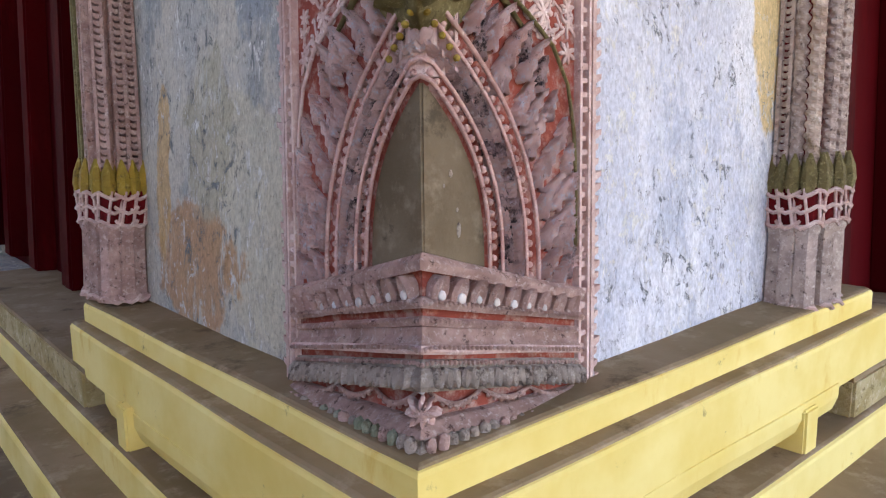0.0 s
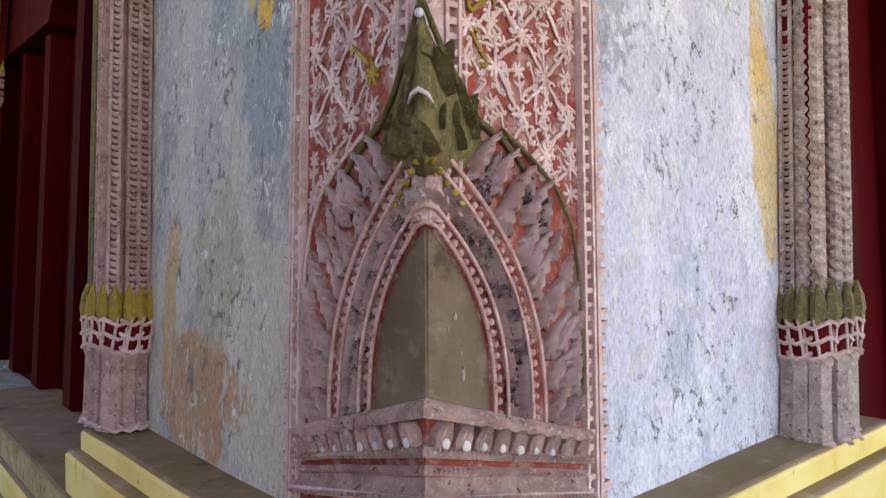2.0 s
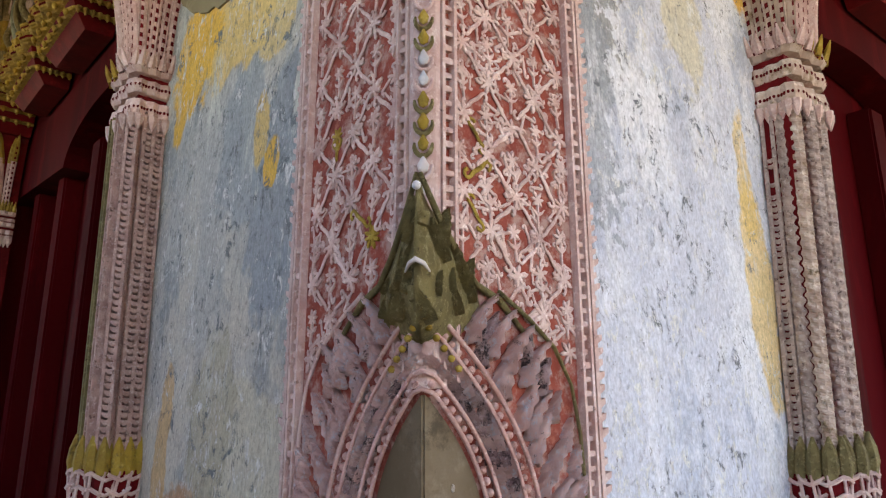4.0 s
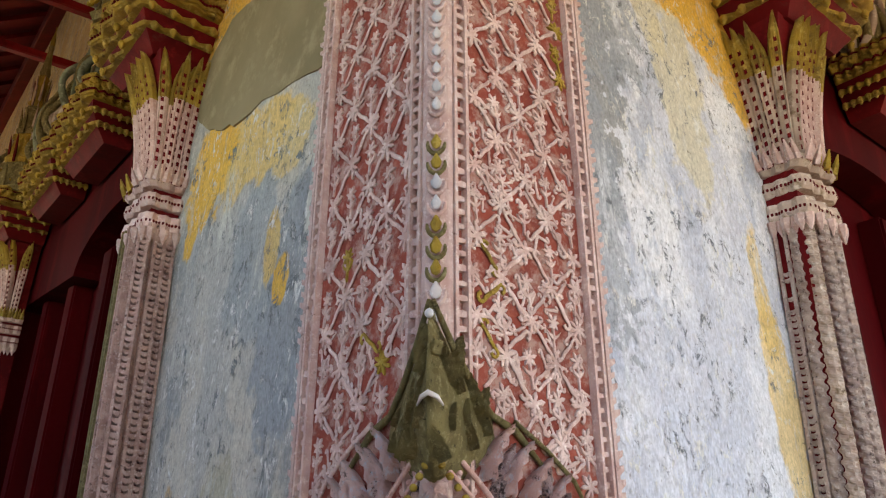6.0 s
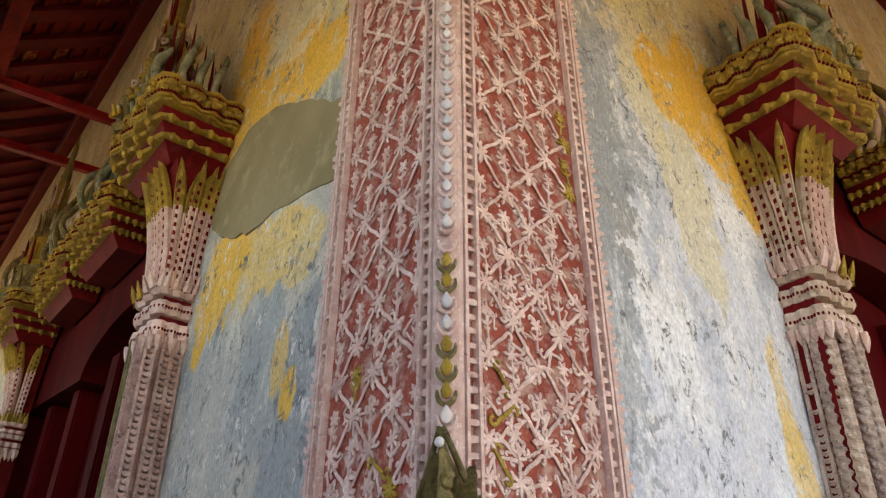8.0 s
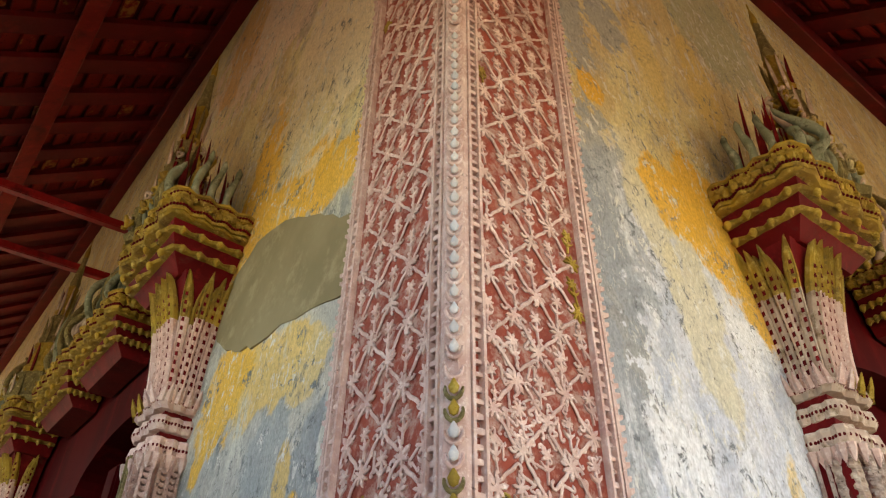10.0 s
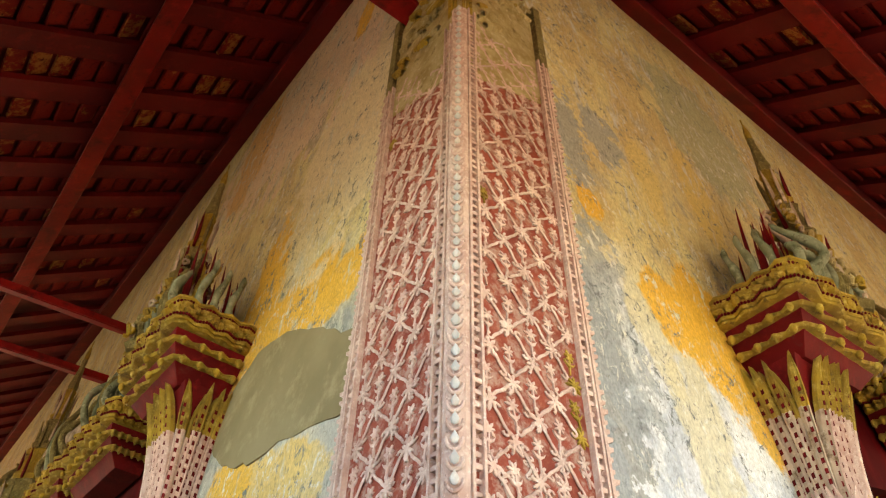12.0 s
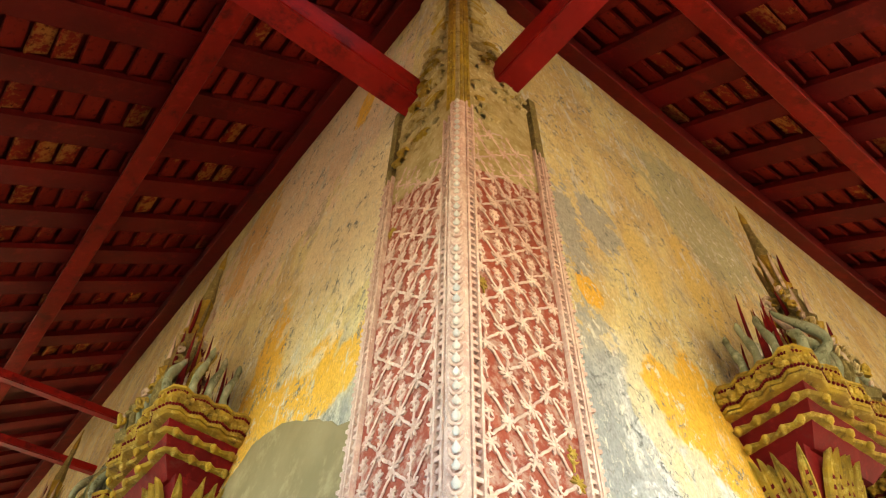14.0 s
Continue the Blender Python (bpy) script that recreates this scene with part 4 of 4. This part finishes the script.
def bay_leaf(bay, cx, cn, wa, wn, v0, v1, o0, o1, w, name, parent, mat, tipmat):
    """A tall capital leaf that leans outward; (wa, wn): its outward direction in plan."""
    sa, sn = -wn, wa
    bm, bt = bmesh.new(), bmesh.new()
    rows = []
    for k in range(9):
        t = k / 8
        off = o0 + (o1 - o0) * t ** 1.8
        v = v0 + (v1 - v0) * t
        ww = w * (0.72 + 0.5 * t) * (1 if t < 0.8 else 1 - 0.93 * ((t - 0.8) / 0.2) ** 1.4)
        ring = []
        for s, z in ((-1, -0.02), (-1, 0.006), (-0.62, 0.020), (-0.45, 0.010), (0, 0.014), (0.45, 0.010), (0.62, 0.020), (1, 0.006), (1, -0.02)):
            ring.append(bay.at(cx + wa * (off + z) + sa * s * ww, v, cn + wn * (off + z) + sn * s * ww))
        rows.append(ring)
    loft(bm, rows[:6])
    loft(bt, rows[5:])
    lf = part(name, bm, mat, parent)
    part("leaf_tip", bt, tipmat, lf, "ochre tip")
    bs = bmesh.new()
    for k in range(12):
        t = 0.05 + 0.76 * k / 11
        off = o0 + (o1 - o0) * t ** 1.8
        v = v0 + (v1 - v0) * t
        g = lambda s, h, z: bay.at(cx + wa * (off + z) + sa * s, v + h, cn + wn * (off + z) + sn * s)
        q = w * 0.28
        prism(bs, [(-q, -0.008), (q, -0.011), (q, 0.010), (-q, 0.013)], 0.004, 0.0165, g)
    part("leaf_hole", bs, M_DEEPRED, lf, "red gaps of the pierced leaf", kind="stuff")


def finger(bay, a, n, v0, h, lean, material):
    """A knobbly upright finger."""
    bm = bmesh.new()
    pts, rad = [], []
    for k in range(11):
        t = k / 10
        pts.append(bay.at(a - lean * t * t, v0 + h * t, n + 0.02 * math.sin(t * 5)))
        rad.append(0.025 * (1.05 - 0.45 * t) * (1 + 0.16 * math.sin(t * 15)) * (1 if k < 10 else 0.4))
    tube(bm, pts, rad, 8)
    return bm


def serpent(bay, a, n, v0, h, out, material):
    """A rearing curl: an S that thickens in its middle and ends in a crest."""
    bm = bmesh.new()
    pts, rad = [], []
    for k in range(13):
        t = k / 12
        pts.append(bay.at(a + out[0] * (0.10 * math.sin(t * 4.4) + 0.05 * t), v0 + h * t, n + out[1] * (0.10 * math.sin(t * 4.4) + 0.05 * t)))
        rad.append(0.022 * (1 - 0.75 * t) + 0.007 + 0.010 * math.exp(-((t - 0.62) * 8) ** 2))
    rad[-1] = 0.003
    tube(bm, pts, rad, 7)
    return bm


def flame_bm(bay, a, n, v0, h, w, lean=(0, 0)):
    bm = bmesh.new()
    rings = []
    for k in range(7):
        t = k / 6
        ww = w * (0.5 + 0.9 * t) * (1 - t) ** 0.8 * 1.6 + 0.002
        ca, cn = a + lean[0] * t * t, n + lean[1] * t * t
        rings.append([bay.at(ca + ww * math.cos(q), v0 + h * t, cn + ww * 0.6 * math.sin(q)) for q in (math.pi / 2 * i for i in range(4))])
    loft(bm, rings)
    return bm


def cornice(bay, parent, v, kw, near=1.0, per=4):
    """Red core with zigzag ochre courses and hanging bulbs, under a broad carved frieze with studded edges."""
    tier(bay, "red_core", [(v - 0.08, 0.05), (v, 0.115), (v + 0.10, 0.165), (v + 0.30, 0.205)], M_DEEPRED, parent, 0.0, per, "red painted core", near, **kw)
    for k, (dv, off, h) in enumerate(((0.0, 0.125, 0.026), (0.078, 0.165, 0.026), (0.150, 0.195, 0.020))):
        tier(bay, "ochre_course", [(v + dv, off - 0.03), (v + dv + 0.004, off + 0.006), (v + dv + h * 0.6, off + 0.018), (v + dv + h, off + 0.006), (v + dv + h, off - 0.05)], M_GOLD, parent, 0.026, per, "", near, **kw)
        if k < 2:
            pts = plan(off + 0.012, 0.026, per, near, **kw)
            for a, n in pts[1:-1:2]:
                bm = bmesh.new()
                ball(bm, bay.at(a, v + dv - 0.002, n), 0.018, 8, 6, 1.25)
                ball(bm, bay.at(a, v + dv - 0.022, n), 0.008, 6, 4, 1.2)
                part("bulb", bm, M_GOLD, parent, smooth=True)
    frieze = tier(bay, "frieze", [(v + 0.172, 0.16), (v + 0.174, 0.208), (v + 0.186, 0.216), (v + 0.192, 0.204), (v + 0.285, 0.214), (v + 0.291, 0.228), (v + 0.306, 0.226), (v + 0.308, 0.17)], M_GOLD, parent, 0.030, per, "broad carved ochre frieze", near, **kw)
    studs, carved = bmesh.new(), bmesh.new()
    pts = plan(0.214, 0.030, per, near, **kw)
    for k, ((a0, n0), (a1, n1)) in enumerate(zip(pts, pts[1:])):
        for j in range(4):
            t = (j + 0.5) / 4
            a, n = a0 + (a1 - a0) * t, n0 + (n1 - n0) * t
            for dv in (0.200, 0.279):
                ball(studs, bay.at(a, v + dv, n), 0.0085, 5, 4)
        # overlapping leaf scales, with a red gap here and there
        for t, dv, r in ((0.3, 0.250, 0.024), (0.75, 0.228, 0.026), (0.6, 0.262, 0.018), (0.1, 0.225, 0.018)):
            if random.random() < 0.86:
                ball(carved, bay.at(a0 + (a1 - a0) * t, v + dv + random.uniform(-0.006, 0.006), n0 + (n1 - n0) * t), r * random.uniform(0.8, 1.15), 5, 4, random.uniform(0.7, 1.2))
    part("frieze_stud", studs, M_DEEPRED, frieze, "dark sunken studs", kind="stuff")
    part("frieze_leaf", carved, M_GOLD, frieze, "carved leaf scales", kind="stuff")


def pilaster(side, d0, dv, rope_like, far=False, seed=1):
    random.seed(seed)
    bay = Bay(side, d0, dv, far)
    what = "clustered stucco pilaster with roped shafts, leaf capital and ochre cornice" if rope_like else "clustered pink stucco pilaster with beaded shafts, leaf capital and ochre cornice"
    th = thing("window_pilaster", what, "pilaster", "pilasters beside the red openings", at=bay.at(PW / 2, 0.09, 0))
    bm = bmesh.new()
    box(bm, 0.02, PW - 0.02, 0.07, 2.98, -0.06, 0.085, bay.at)
    part("core", bm, M_DEEPRED, th, "dark red core between the shafts")
    spots = [(0.004, -0.012, 1), (-0.008, 0.036, 1), (-0.002, 0.088, 0.6), (0.090, 0.106, 0), (0.180, 0.106, 0), (0.262, 0.080, -0.55)]
    base_mat = M_SHAFT if rope_like else M_PINKD
    for i, (a, n, turn) in enumerate(spots):
        w = 0.052
        shaft = part("shaft", rope(bay, a, n, 0.55, 2.02, 0.0255, 150 if i % 2 else -150) if rope_like and i else strip(bay, a, n, 0.55, 2.02, 0.026, turn), (M_SHAFT if i != 2 else M_CREAM) if rope_like else (M_OLIVE if i == 4 else M_PINKD), th)
        bm = bmesh.new()
        rings = [[bay.at(a + r * math.cos(q), v, n + r * math.sin(q)) for q in (math.pi / 3 * k + 0.5 for k in range(6))] for v, r in ((0.085, 0.050), (0.11, 0.052), (0.12, 0.044), (0.36, 0.041), (0.375, 0.048), (0.40, 0.050))]
        loft(bm, rings)
        ped = part("pedestal", bm, base_mat, th)
        bm = bmesh.new()
        for v, r in ((0.098, 0.052), (0.40, 0.052), (0.455, 0.056), (0.51, 0.058)):
            tube(bm, [bay.at(a + r * math.cos(q), v + 0.012 * math.cos(3 * q), n + r * math.sin(q)) for q in (2 * math.pi * k / 14 for k in range(15))], 0.008, 5)
        for k in range(7):
            q = 2 * math.pi * k / 7
            tube(bm, [bay.at(a + 0.050 * math.cos(q), 0.40, n + 0.050 * math.sin(q)), bay.at(a + 0.058 * math.cos(q + 0.35), 0.53, n + 0.058 * math.sin(q + 0.35))], 0.006, 5)
        part("lattice_collar", bm, M_PINK, ped, kind="stuff")
        bm = bmesh.new()
        loft(bm, [[bay.at(a + r * math.cos(q), v, n + r * math.sin(q)) for q in (math.pi / 4 * k for k in range(8))] for v, r in ((0.39, 0.042), (0.53, 0.05))])
        part("red_neck", bm, M_DEEPRED, ped)
        bm = bmesh.new()
        for k in range(3):
            q = math.pi * (0.1 + 0.4 * k) + (1.2 if i == 0 else 0.0)
            ca, cn = a + 0.040 * math.cos(q), n + 0.040 * math.sin(q)
            rings = [[bay.at(ca + r * math.cos(z), v, cn + r * math.sin(z)) for z in (math.pi / 3 * j for j in range(6))] for v, r in ((0.515, 0.022), (0.55, 0.030), (0.60, 0.024), (0.655, 0.004))]
            loft(bm, rings)
        part("cap_petal", bm, M_OLIVE if rope_like else M_GOLD, ped, "ochre pointed petals")
    # collar
    for prof in ([(1.97, -0.010), (1.985, 0.016), (2.03, 0.028), (2.075, 0.020), (2.08, -0.01)], [(2.105, -0.01), (2.11, 0.016), (2.14, 0.030), (2.175, 0.024), (2.18, -0.01)], [(2.205, -0.01), (2.21, 0.020), (2.235, 0.038), (2.265, 0.032), (2.285, 0.0)]):
        tier(bay, "collar_ring", prof, M_PINK if not rope_like else M_CREAM, th, 0.016, 3, "", 1.0)
    bm = bmesh.new()
    for v, off in ((2.03, 0.024), (2.142, 0.026), (2.24, 0.034)):
        pts = plan(off, 0.016, 3, 1.0)
        for (a0, n0), (a1, n1) in zip(pts, pts[1:]):
            for t in (0.25, 0.75):
                ball(bm, bay.at(a0 + (a1 - a0) * t, v, n0 + (n1 - n0) * t), 0.0085, 5, 4)
    part("collar_stud", bm, M_DEEPRED, th, "dark studs of the collar", kind="stuff")
    for a, n in plan(0.022, 0.016, 3, 1.0)[1:-1:1]:
        bm = bmesh.new()
        rings = [[bay.at(a + r * math.cos(z), v, n + r * math.sin(z)) for z in (math.pi / 3 * j for j in range(6))] for v, r in ((1.995, 0.022), (1.965, 0.019), (1.925, 0.003))]
        loft(bm, rings)
        part("pendant", bm, M_PINK, th)
    for a, n in plan(0.032, 0.016, 4, 1.0)[1:-1:1]:
        wa, wn = (-1, 0) if a < -0.01 else ((1, 0) if a > PW + 0.01 else (0, 1))
        bm = bmesh.new()
        tube(bm, [bay.at(a, 2.235, n), bay.at(a + wa * 0.018, 2.275, n + wn * 0.018), bay.at(a + wa * 0.034, 2.32, n + wn * 0.034)], [0.017, 0.013, 0.003], 5)
        part("collar_leaf", bm, M_PINK if a < 0.1 else M_GOLD, th)
    # bell of tall leaves
    tier(bay, "bell", [(2.27, -0.01), (2.5, 0.005), (2.72, 0.045), (2.90, 0.105)], M_DEEPRED, th, 0.0, 3, "red painted bell behind the leaves", 1.0)
    leaves = [(0.0, -0.035, -1, 0), (0.0, 0.005, -1, 0), (0.0, 0.045, -1, 0.15), (0.0, 0.085, -0.8, 0.6), (0.04, 0.09, -0.2, 1), (0.085, 0.09, 0, 1), (0.13, 0.09, 0, 1), (0.175, 0.09, 0, 1), (0.22, 0.09, 0.2, 1), (PW, 0.085, 0.8, 0.6), (PW, 0.02, 1, 0)]
    for k, (a, n, wa, wn) in enumerate(leaves):
        for tall in (0, 1):
            bay_leaf(bay, a + (0.022 * (abs(wa) < 0.5)) * tall, n + (0.02 * (abs(wn) < 0.5)) * tall, wa, wn, 2.28, 2.91 - 0.05 * tall + random.uniform(-0.02, 0.02), 0.012 - 0.012 * tall, 0.145 - 0.03 * tall, 0.0225, "bell_leaf", th, M_CREAM if rope_like and k < 5 else M_PINK, M_GOLD)
    cornice(bay, th, 2.97, dict(a1=PW + 0.10, n1=0.16))
    # crest: fingers by the wall, serpents along the rim, red flames and carved curls between
    top = 3.265
    for n in (0.08, 0.17, 0.26):
        part("crest_finger", finger(bay, -0.150 + random.uniform(-0.01, 0.01), n, top, random.uniform(0.34, 0.40), random.uniform(-0.03, 0.01), None), M_GREYGREEN, th, "grey-green upright finger", smooth=True)
    for k in range(24):
        a, n = random.uniform(-0.10, PW + 0.1), random.uniform(0.04, 0.34)
        part("red_flame", flame_bm(bay, a, n, top, random.uniform(0.30, 0.66), 0.018, (random.uniform(-0.03, 0.03), 0.02)), M_DEEPRED, th, "red painted flame")
    for k in range(15):
        a, n = random.uniform(-0.10, PW + 0.12), random.uniform(0.14, 0.36)
        part("crest_serpent", serpent(bay, a, n, top, random.uniform(0.25, 0.62), (random.uniform(-1, 1), random.uniform(0.2, 0.9)), None), random.choice((M_GREYGREEN, M_OLIVE, M_GOLD, M_CREAM, M_OLIVE)), th, "rearing serpent of weathered stucco", smooth=True)
    for k in range(7):
        part("crest_serpent", serpent(bay, -0.10 + 0.085 * k, 0.36, top, random.uniform(0.20, 0.30), (random.uniform(-0.5, 0.5), 0.35), None), random.choice((M_OLIVE, M_GREYGREEN)), th, "rearing serpent of weathered stucco", smooth=True)
    for k in range(70):
        h = random.random() ** 1.3
        r = 0.23 * (1 - h) + 0.05
        q = random.uniform(0, 2 * math.pi)
        a, n, v = 0.28 + r * math.cos(q), max(0.0, 0.25 + r * 0.8 * math.sin(q)), top + 0.78 * h
        c = random.uniform(0.022, 0.042)
        bm = bmesh.new()
        turn = random.choice((-1, 1))
        tube(bm, [bay.at(a + turn * c * (1 - 0.075 * j) * math.cos(0.62 * j), v + c * (1.3 - 0.1 * j) * math.sin(0.62 * j), n + 0.012 * math.sin(j)) for j in range(9)], [0.006, 0.010, 0.012, 0.013, 0.013, 0.012, 0.010, 0.009, 0.006], 5)
        part("crest_curl", bm, random.choice((M_GOLD, M_OLIVE, M_CREAM, M_GOLD, M_ROUGH)), th, smooth=True)
    for k, (v0, v1, r0, r1) in enumerate(((3.26, 3.55, 0.17, 0.13), (3.55, 3.85, 0.125, 0.10), (3.85, 4.15, 0.095, 0.07), (4.15, 4.5, 0.066, 0.042), (4.5, 4.85, 0.040, 0.020), (4.85, 5.08, 0.019, 0.004))):
        bm = bmesh.new()
        rings = [[bay.at(0.44 + r * math.cos(q) * (1 + 0.14 * math.cos(4 * q)), v, 0.25 + r * 0.9 * math.sin(q) * (1 + 0.14 * math.cos(4 * q))) for q in (2 * math.pi * j / 16 for j in range(16))] for v, r in ((v0, r0), (v0 + 0.04, r0 * 1.12), (v0 + 0.09, r0 * 0.9), (v1 - 0.06, r1 * 1.0), (v1 - 0.02, r1 * 1.2), (v1, r1 * 0.9))]
        loft(bm, rings)
        part("spire_stage", bm, M_GOLD if k % 2 else M_OLIVE, th)
        if k < 4:
            for j in range(8):
                q = 2 * math.pi * j / 8
                part("spire_leaf", flame_bm(bay, 0.44 + r0 * math.cos(q), 0.25 + r0 * 0.9 * math.sin(q), v0, (v1 - v0) * 0.9, 0.020, (0.02 * math.cos(q), 0.02 * math.sin(q))), random.choice((M_CREAM, M_OLIVE, M_DEEPRED)), th)
    return th


pilaster("R", 1.665, -0.05, True, seed=61)
pilaster("L", 1.775, 0.04, False, seed=62)
pilaster("L", 5.65, 0.04, False, far=True, seed=63)

# the middle cornice over each opening, and the red doors
for side, a0, seed in (("L", 0.98, 71), ("L", 2.06, 73), ("R", 0.98, 72)):
    bay = Bay(side, 2.0, 0.07 if side == "L" else 0.0)
    random.seed(seed)
    th = thing("door_cornice", "ochre stepped cornice with serpents over a red door", "cornice", "cornices over the doors", at=bay.at(a0 + 0.3, 2.9, 0))
    cornice(bay, th, 2.97, dict(a0=a0, a1=a0 + 0.66, n1=0.05), 0.62, 6)
    for k in range(30):
        a, n = random.uniform(a0 - 0.2, a0 + 0.9), random.uniform(0.0, 0.26)
        part("crest_serpent", serpent(bay, a, n, 3.265, random.uniform(0.30, 0.75), (random.uniform(-1, 1), random.uniform(0.2, 0.9)), None), random.choice((M_GREYGREEN, M_OLIVE, M_CREAM)), th, smooth=True)
    for k in range(14):
        a, n = random.uniform(a0 - 0.2, a0 + 0.9), random.uniform(0.0, 0.18)
        part("red_flame", flame_bm(bay, a, n, 3.2, random.uniform(0.3, 0.7), 0.024), M_DEEPRED, th)
for side in "LR":
    bm = bmesh.new()
    f = lambda d, v, n, s=side: on(s, d, v, n)
    box(bm, OPEN0 - 0.05, OPEN1 + 0.05, -0.26, OPENTOP + 0.05, -0.52, -0.30, f)
    for e0, e1 in ((OPEN0 - 0.01, OPEN0 + 0.02), (OPEN1 - 0.02, OPEN1 + 0.01)):
        box(bm, e0, e1, -0.15, OPENTOP, -0.31, -0.040, f)
    door = part("door_1" if side == "L" else "door_2", bm, M_DOOR)
    tagged(door, "dark red lacquered door leaf in a deep opening", "door", kind="structure")
    bm = bmesh.new()
    # the two posts beyond 4 m are added to break the door's grazing reflection
    for a, b in ((2.70, 2.86), (3.55, 3.75), (4.45, 4.65), (5.3, 5.5)):
        box(bm, a, b, -0.16, 2.45, -0.31, -0.16, f)
    bmesh.ops.bevel(bm, geom=bm.edges[:], offset=0.015, segments=2, affect="EDGES")
    part("door_post", bm, M_DOOR, door)
    bm = bmesh.new()
    ring = [(OPEN0, 2.45)] + [(3.20 - 0.95 * math.cos(math.pi * k / 20), 2.35 + 0.30 * math.sin(math.pi * k / 20)) for k in range(21)] + [(OPEN1, 2.45), (OPEN1, OPENTOP + 0.02), (OPEN0, OPENTOP + 0.02)]
    prism(bm, ring, -0.29, -0.08, f)
    part("door_head", bm, M_DOOR, door, "red arched head over the door")

# ---- the roof over the walk: rafters, purlins, tiles, tie beams ----
SLOPE = 0.63
ROOF = {"L": 7.92, "R": 7.60}
COURSE = 0.152


def roof(side):
    z0 = ROOF[side]
    f0 = (lambda a, b, c: Vector((a, b, c))) if side == "L" else (lambda a, b, c: Vector((b, a, c)))
    f = lambda o, t, h: f0(o, t, z0 + SLOPE * (o - 0.46) + h)
    th = thing("veranda_roof", "steep veranda roof of red painted rafters and clay tiles", "roof", "veranda roofs", at=f(0.46, 0, 0))
    # added light blocker: its unseen eave and inner slope keep sky and sun off the walls
    bm = bmesh.new()
    prism(bm, [(7.0, 16.0), (7.0, 7.0), (-4.8, -4.8), (-4.8, 16.0)], 0.30, 0.36, f)
    part("deck", bm, M_DARKRED, th, "dark deck added above the tiles to block sun and sky")
    random.seed(81 if side == "L" else 82)

    def tile_mesh(w):
        b = bmesh.new()
        ca, sa = 1 / math.hypot(1, SLOPE), SLOPE / math.hypot(1, SLOPE)
        g = lambda x, y, z: f0(x * ca - z * sa, y, x * sa + z * ca)
        box(b, -0.074, 0.082, -w / 2, w / 2, 0, 0.014, lambda x, y, z: g(x, y, z + 0.22 * x))
        box(b, -0.076, -0.062, -w / 2, w / 2, -0.026, 0.004, g)
        return mesh_of(b, M_TILE)
    TM = [tile_mesh(0.32), tile_mesh(0.31)]
    first = 2.595 if side == "L" else 2.45
    for k in range(-9, 24):
        c = first + 0.555 * k
        low = -3.0 if c > -2.5 else c - 0.5
        high = 0.62 if c > 0.6 else c
        if high - low < 0.3:
            continue
        bm = bmesh.new()
        box(bm, max(low, -3.0), high, c - 0.115, c + 0.115, 0.10, 0.17, f)
        part("rafter", bm, M_DARKRED, th)
        mid = c + 0.2775
        for j in range(23):
            o = 0.42 - j * COURSE
            if o > mid or o < -2.4 or mid > 7.5:
                continue
            m = Matrix.Translation(f(o + random.uniform(-0.010, 0.010), mid + random.uniform(-0.008, 0.008), 0.185 + random.uniform(-0.008, 0.008)))
            piece("tile", random.choice(TM), m @ pose(0, 0, 0, random.uniform(-1.5, 1.5), random.uniform(-1.5, 1.5), random.uniform(-2.5, 2.5)), th)
    for o, w, h in ((-0.74 if side == "L" else -0.57, 0.17, 0.15), (0.40, 0.22, 0.16), (-2.3, 0.18, 0.16)):
        bm = bmesh.new()
        box(bm, o - w / 2, o + w / 2, o if o < 0.4 else 0.45, 16.0, -0.10, 0.102, f)
        bmesh.ops.bevel(bm, geom=bm.edges[:], offset=0.008, segments=1, affect="EDGES")
        part("purlin", bm, M_RED if o < 0 else M_DARKRED, th, "long red painted purlin" if o < 0 else "")
    return th


roof("L")
roof("R")
bm = bmesh.new()
d1 = Vector((1, 1, 0)).normalized()
sd2 = Vector((1, -1, 0)).normalized() * 0.09
a, b = Vector((0.5, 0.3, 7.62)), Vector((-3.0, -3.2, 5.42))
loft(bm, [[p - sd2, p + sd2, p + sd2 + Vector((0, 0, 0.2)), p - sd2 + Vector((0, 0, 0.2))] for p in (a, b)])
tagged(part("hip_rafter", bm, M_RED), "heavy red painted hip rafter at the corner", "rafter")

for side, ts in (("L", (0.738, 5.03, 6.06)), ("R", (0.655,))):
    f0 = (lambda a, b, c: Vector((a, b, c))) if side == "L" else (lambda a, b, c: Vector((b, a, c)))
    for t in ts:
        th = thing("tie_beam", "heavy red painted tie beam let into the wall", "beam", "tie beams", at=f0(-1, t, 5.87))
        bm = bmesh.new()
        hw, hh = (0.083, 0.21) if t < 1 else (0.045, 0.08)
        box(bm, -3.0, 0.36, t - hw, t + hw, 5.87, 5.87 + hh, f0)
        bmesh.ops.bevel(bm, geom=bm.edges[:], offset=0.010, segments=2, affect="EDGES")
        part("beam", bm, M_RED, th)
        bm = bmesh.new()
        if t > 1:
            bm.free()
            continue
        box(bm, -3.0, 0.33, t - 0.045, t + 0.03, 6.08, 6.13, f0)
        part("cover_strip", bm, M_TREAD, th, "dusty strip on the beam")
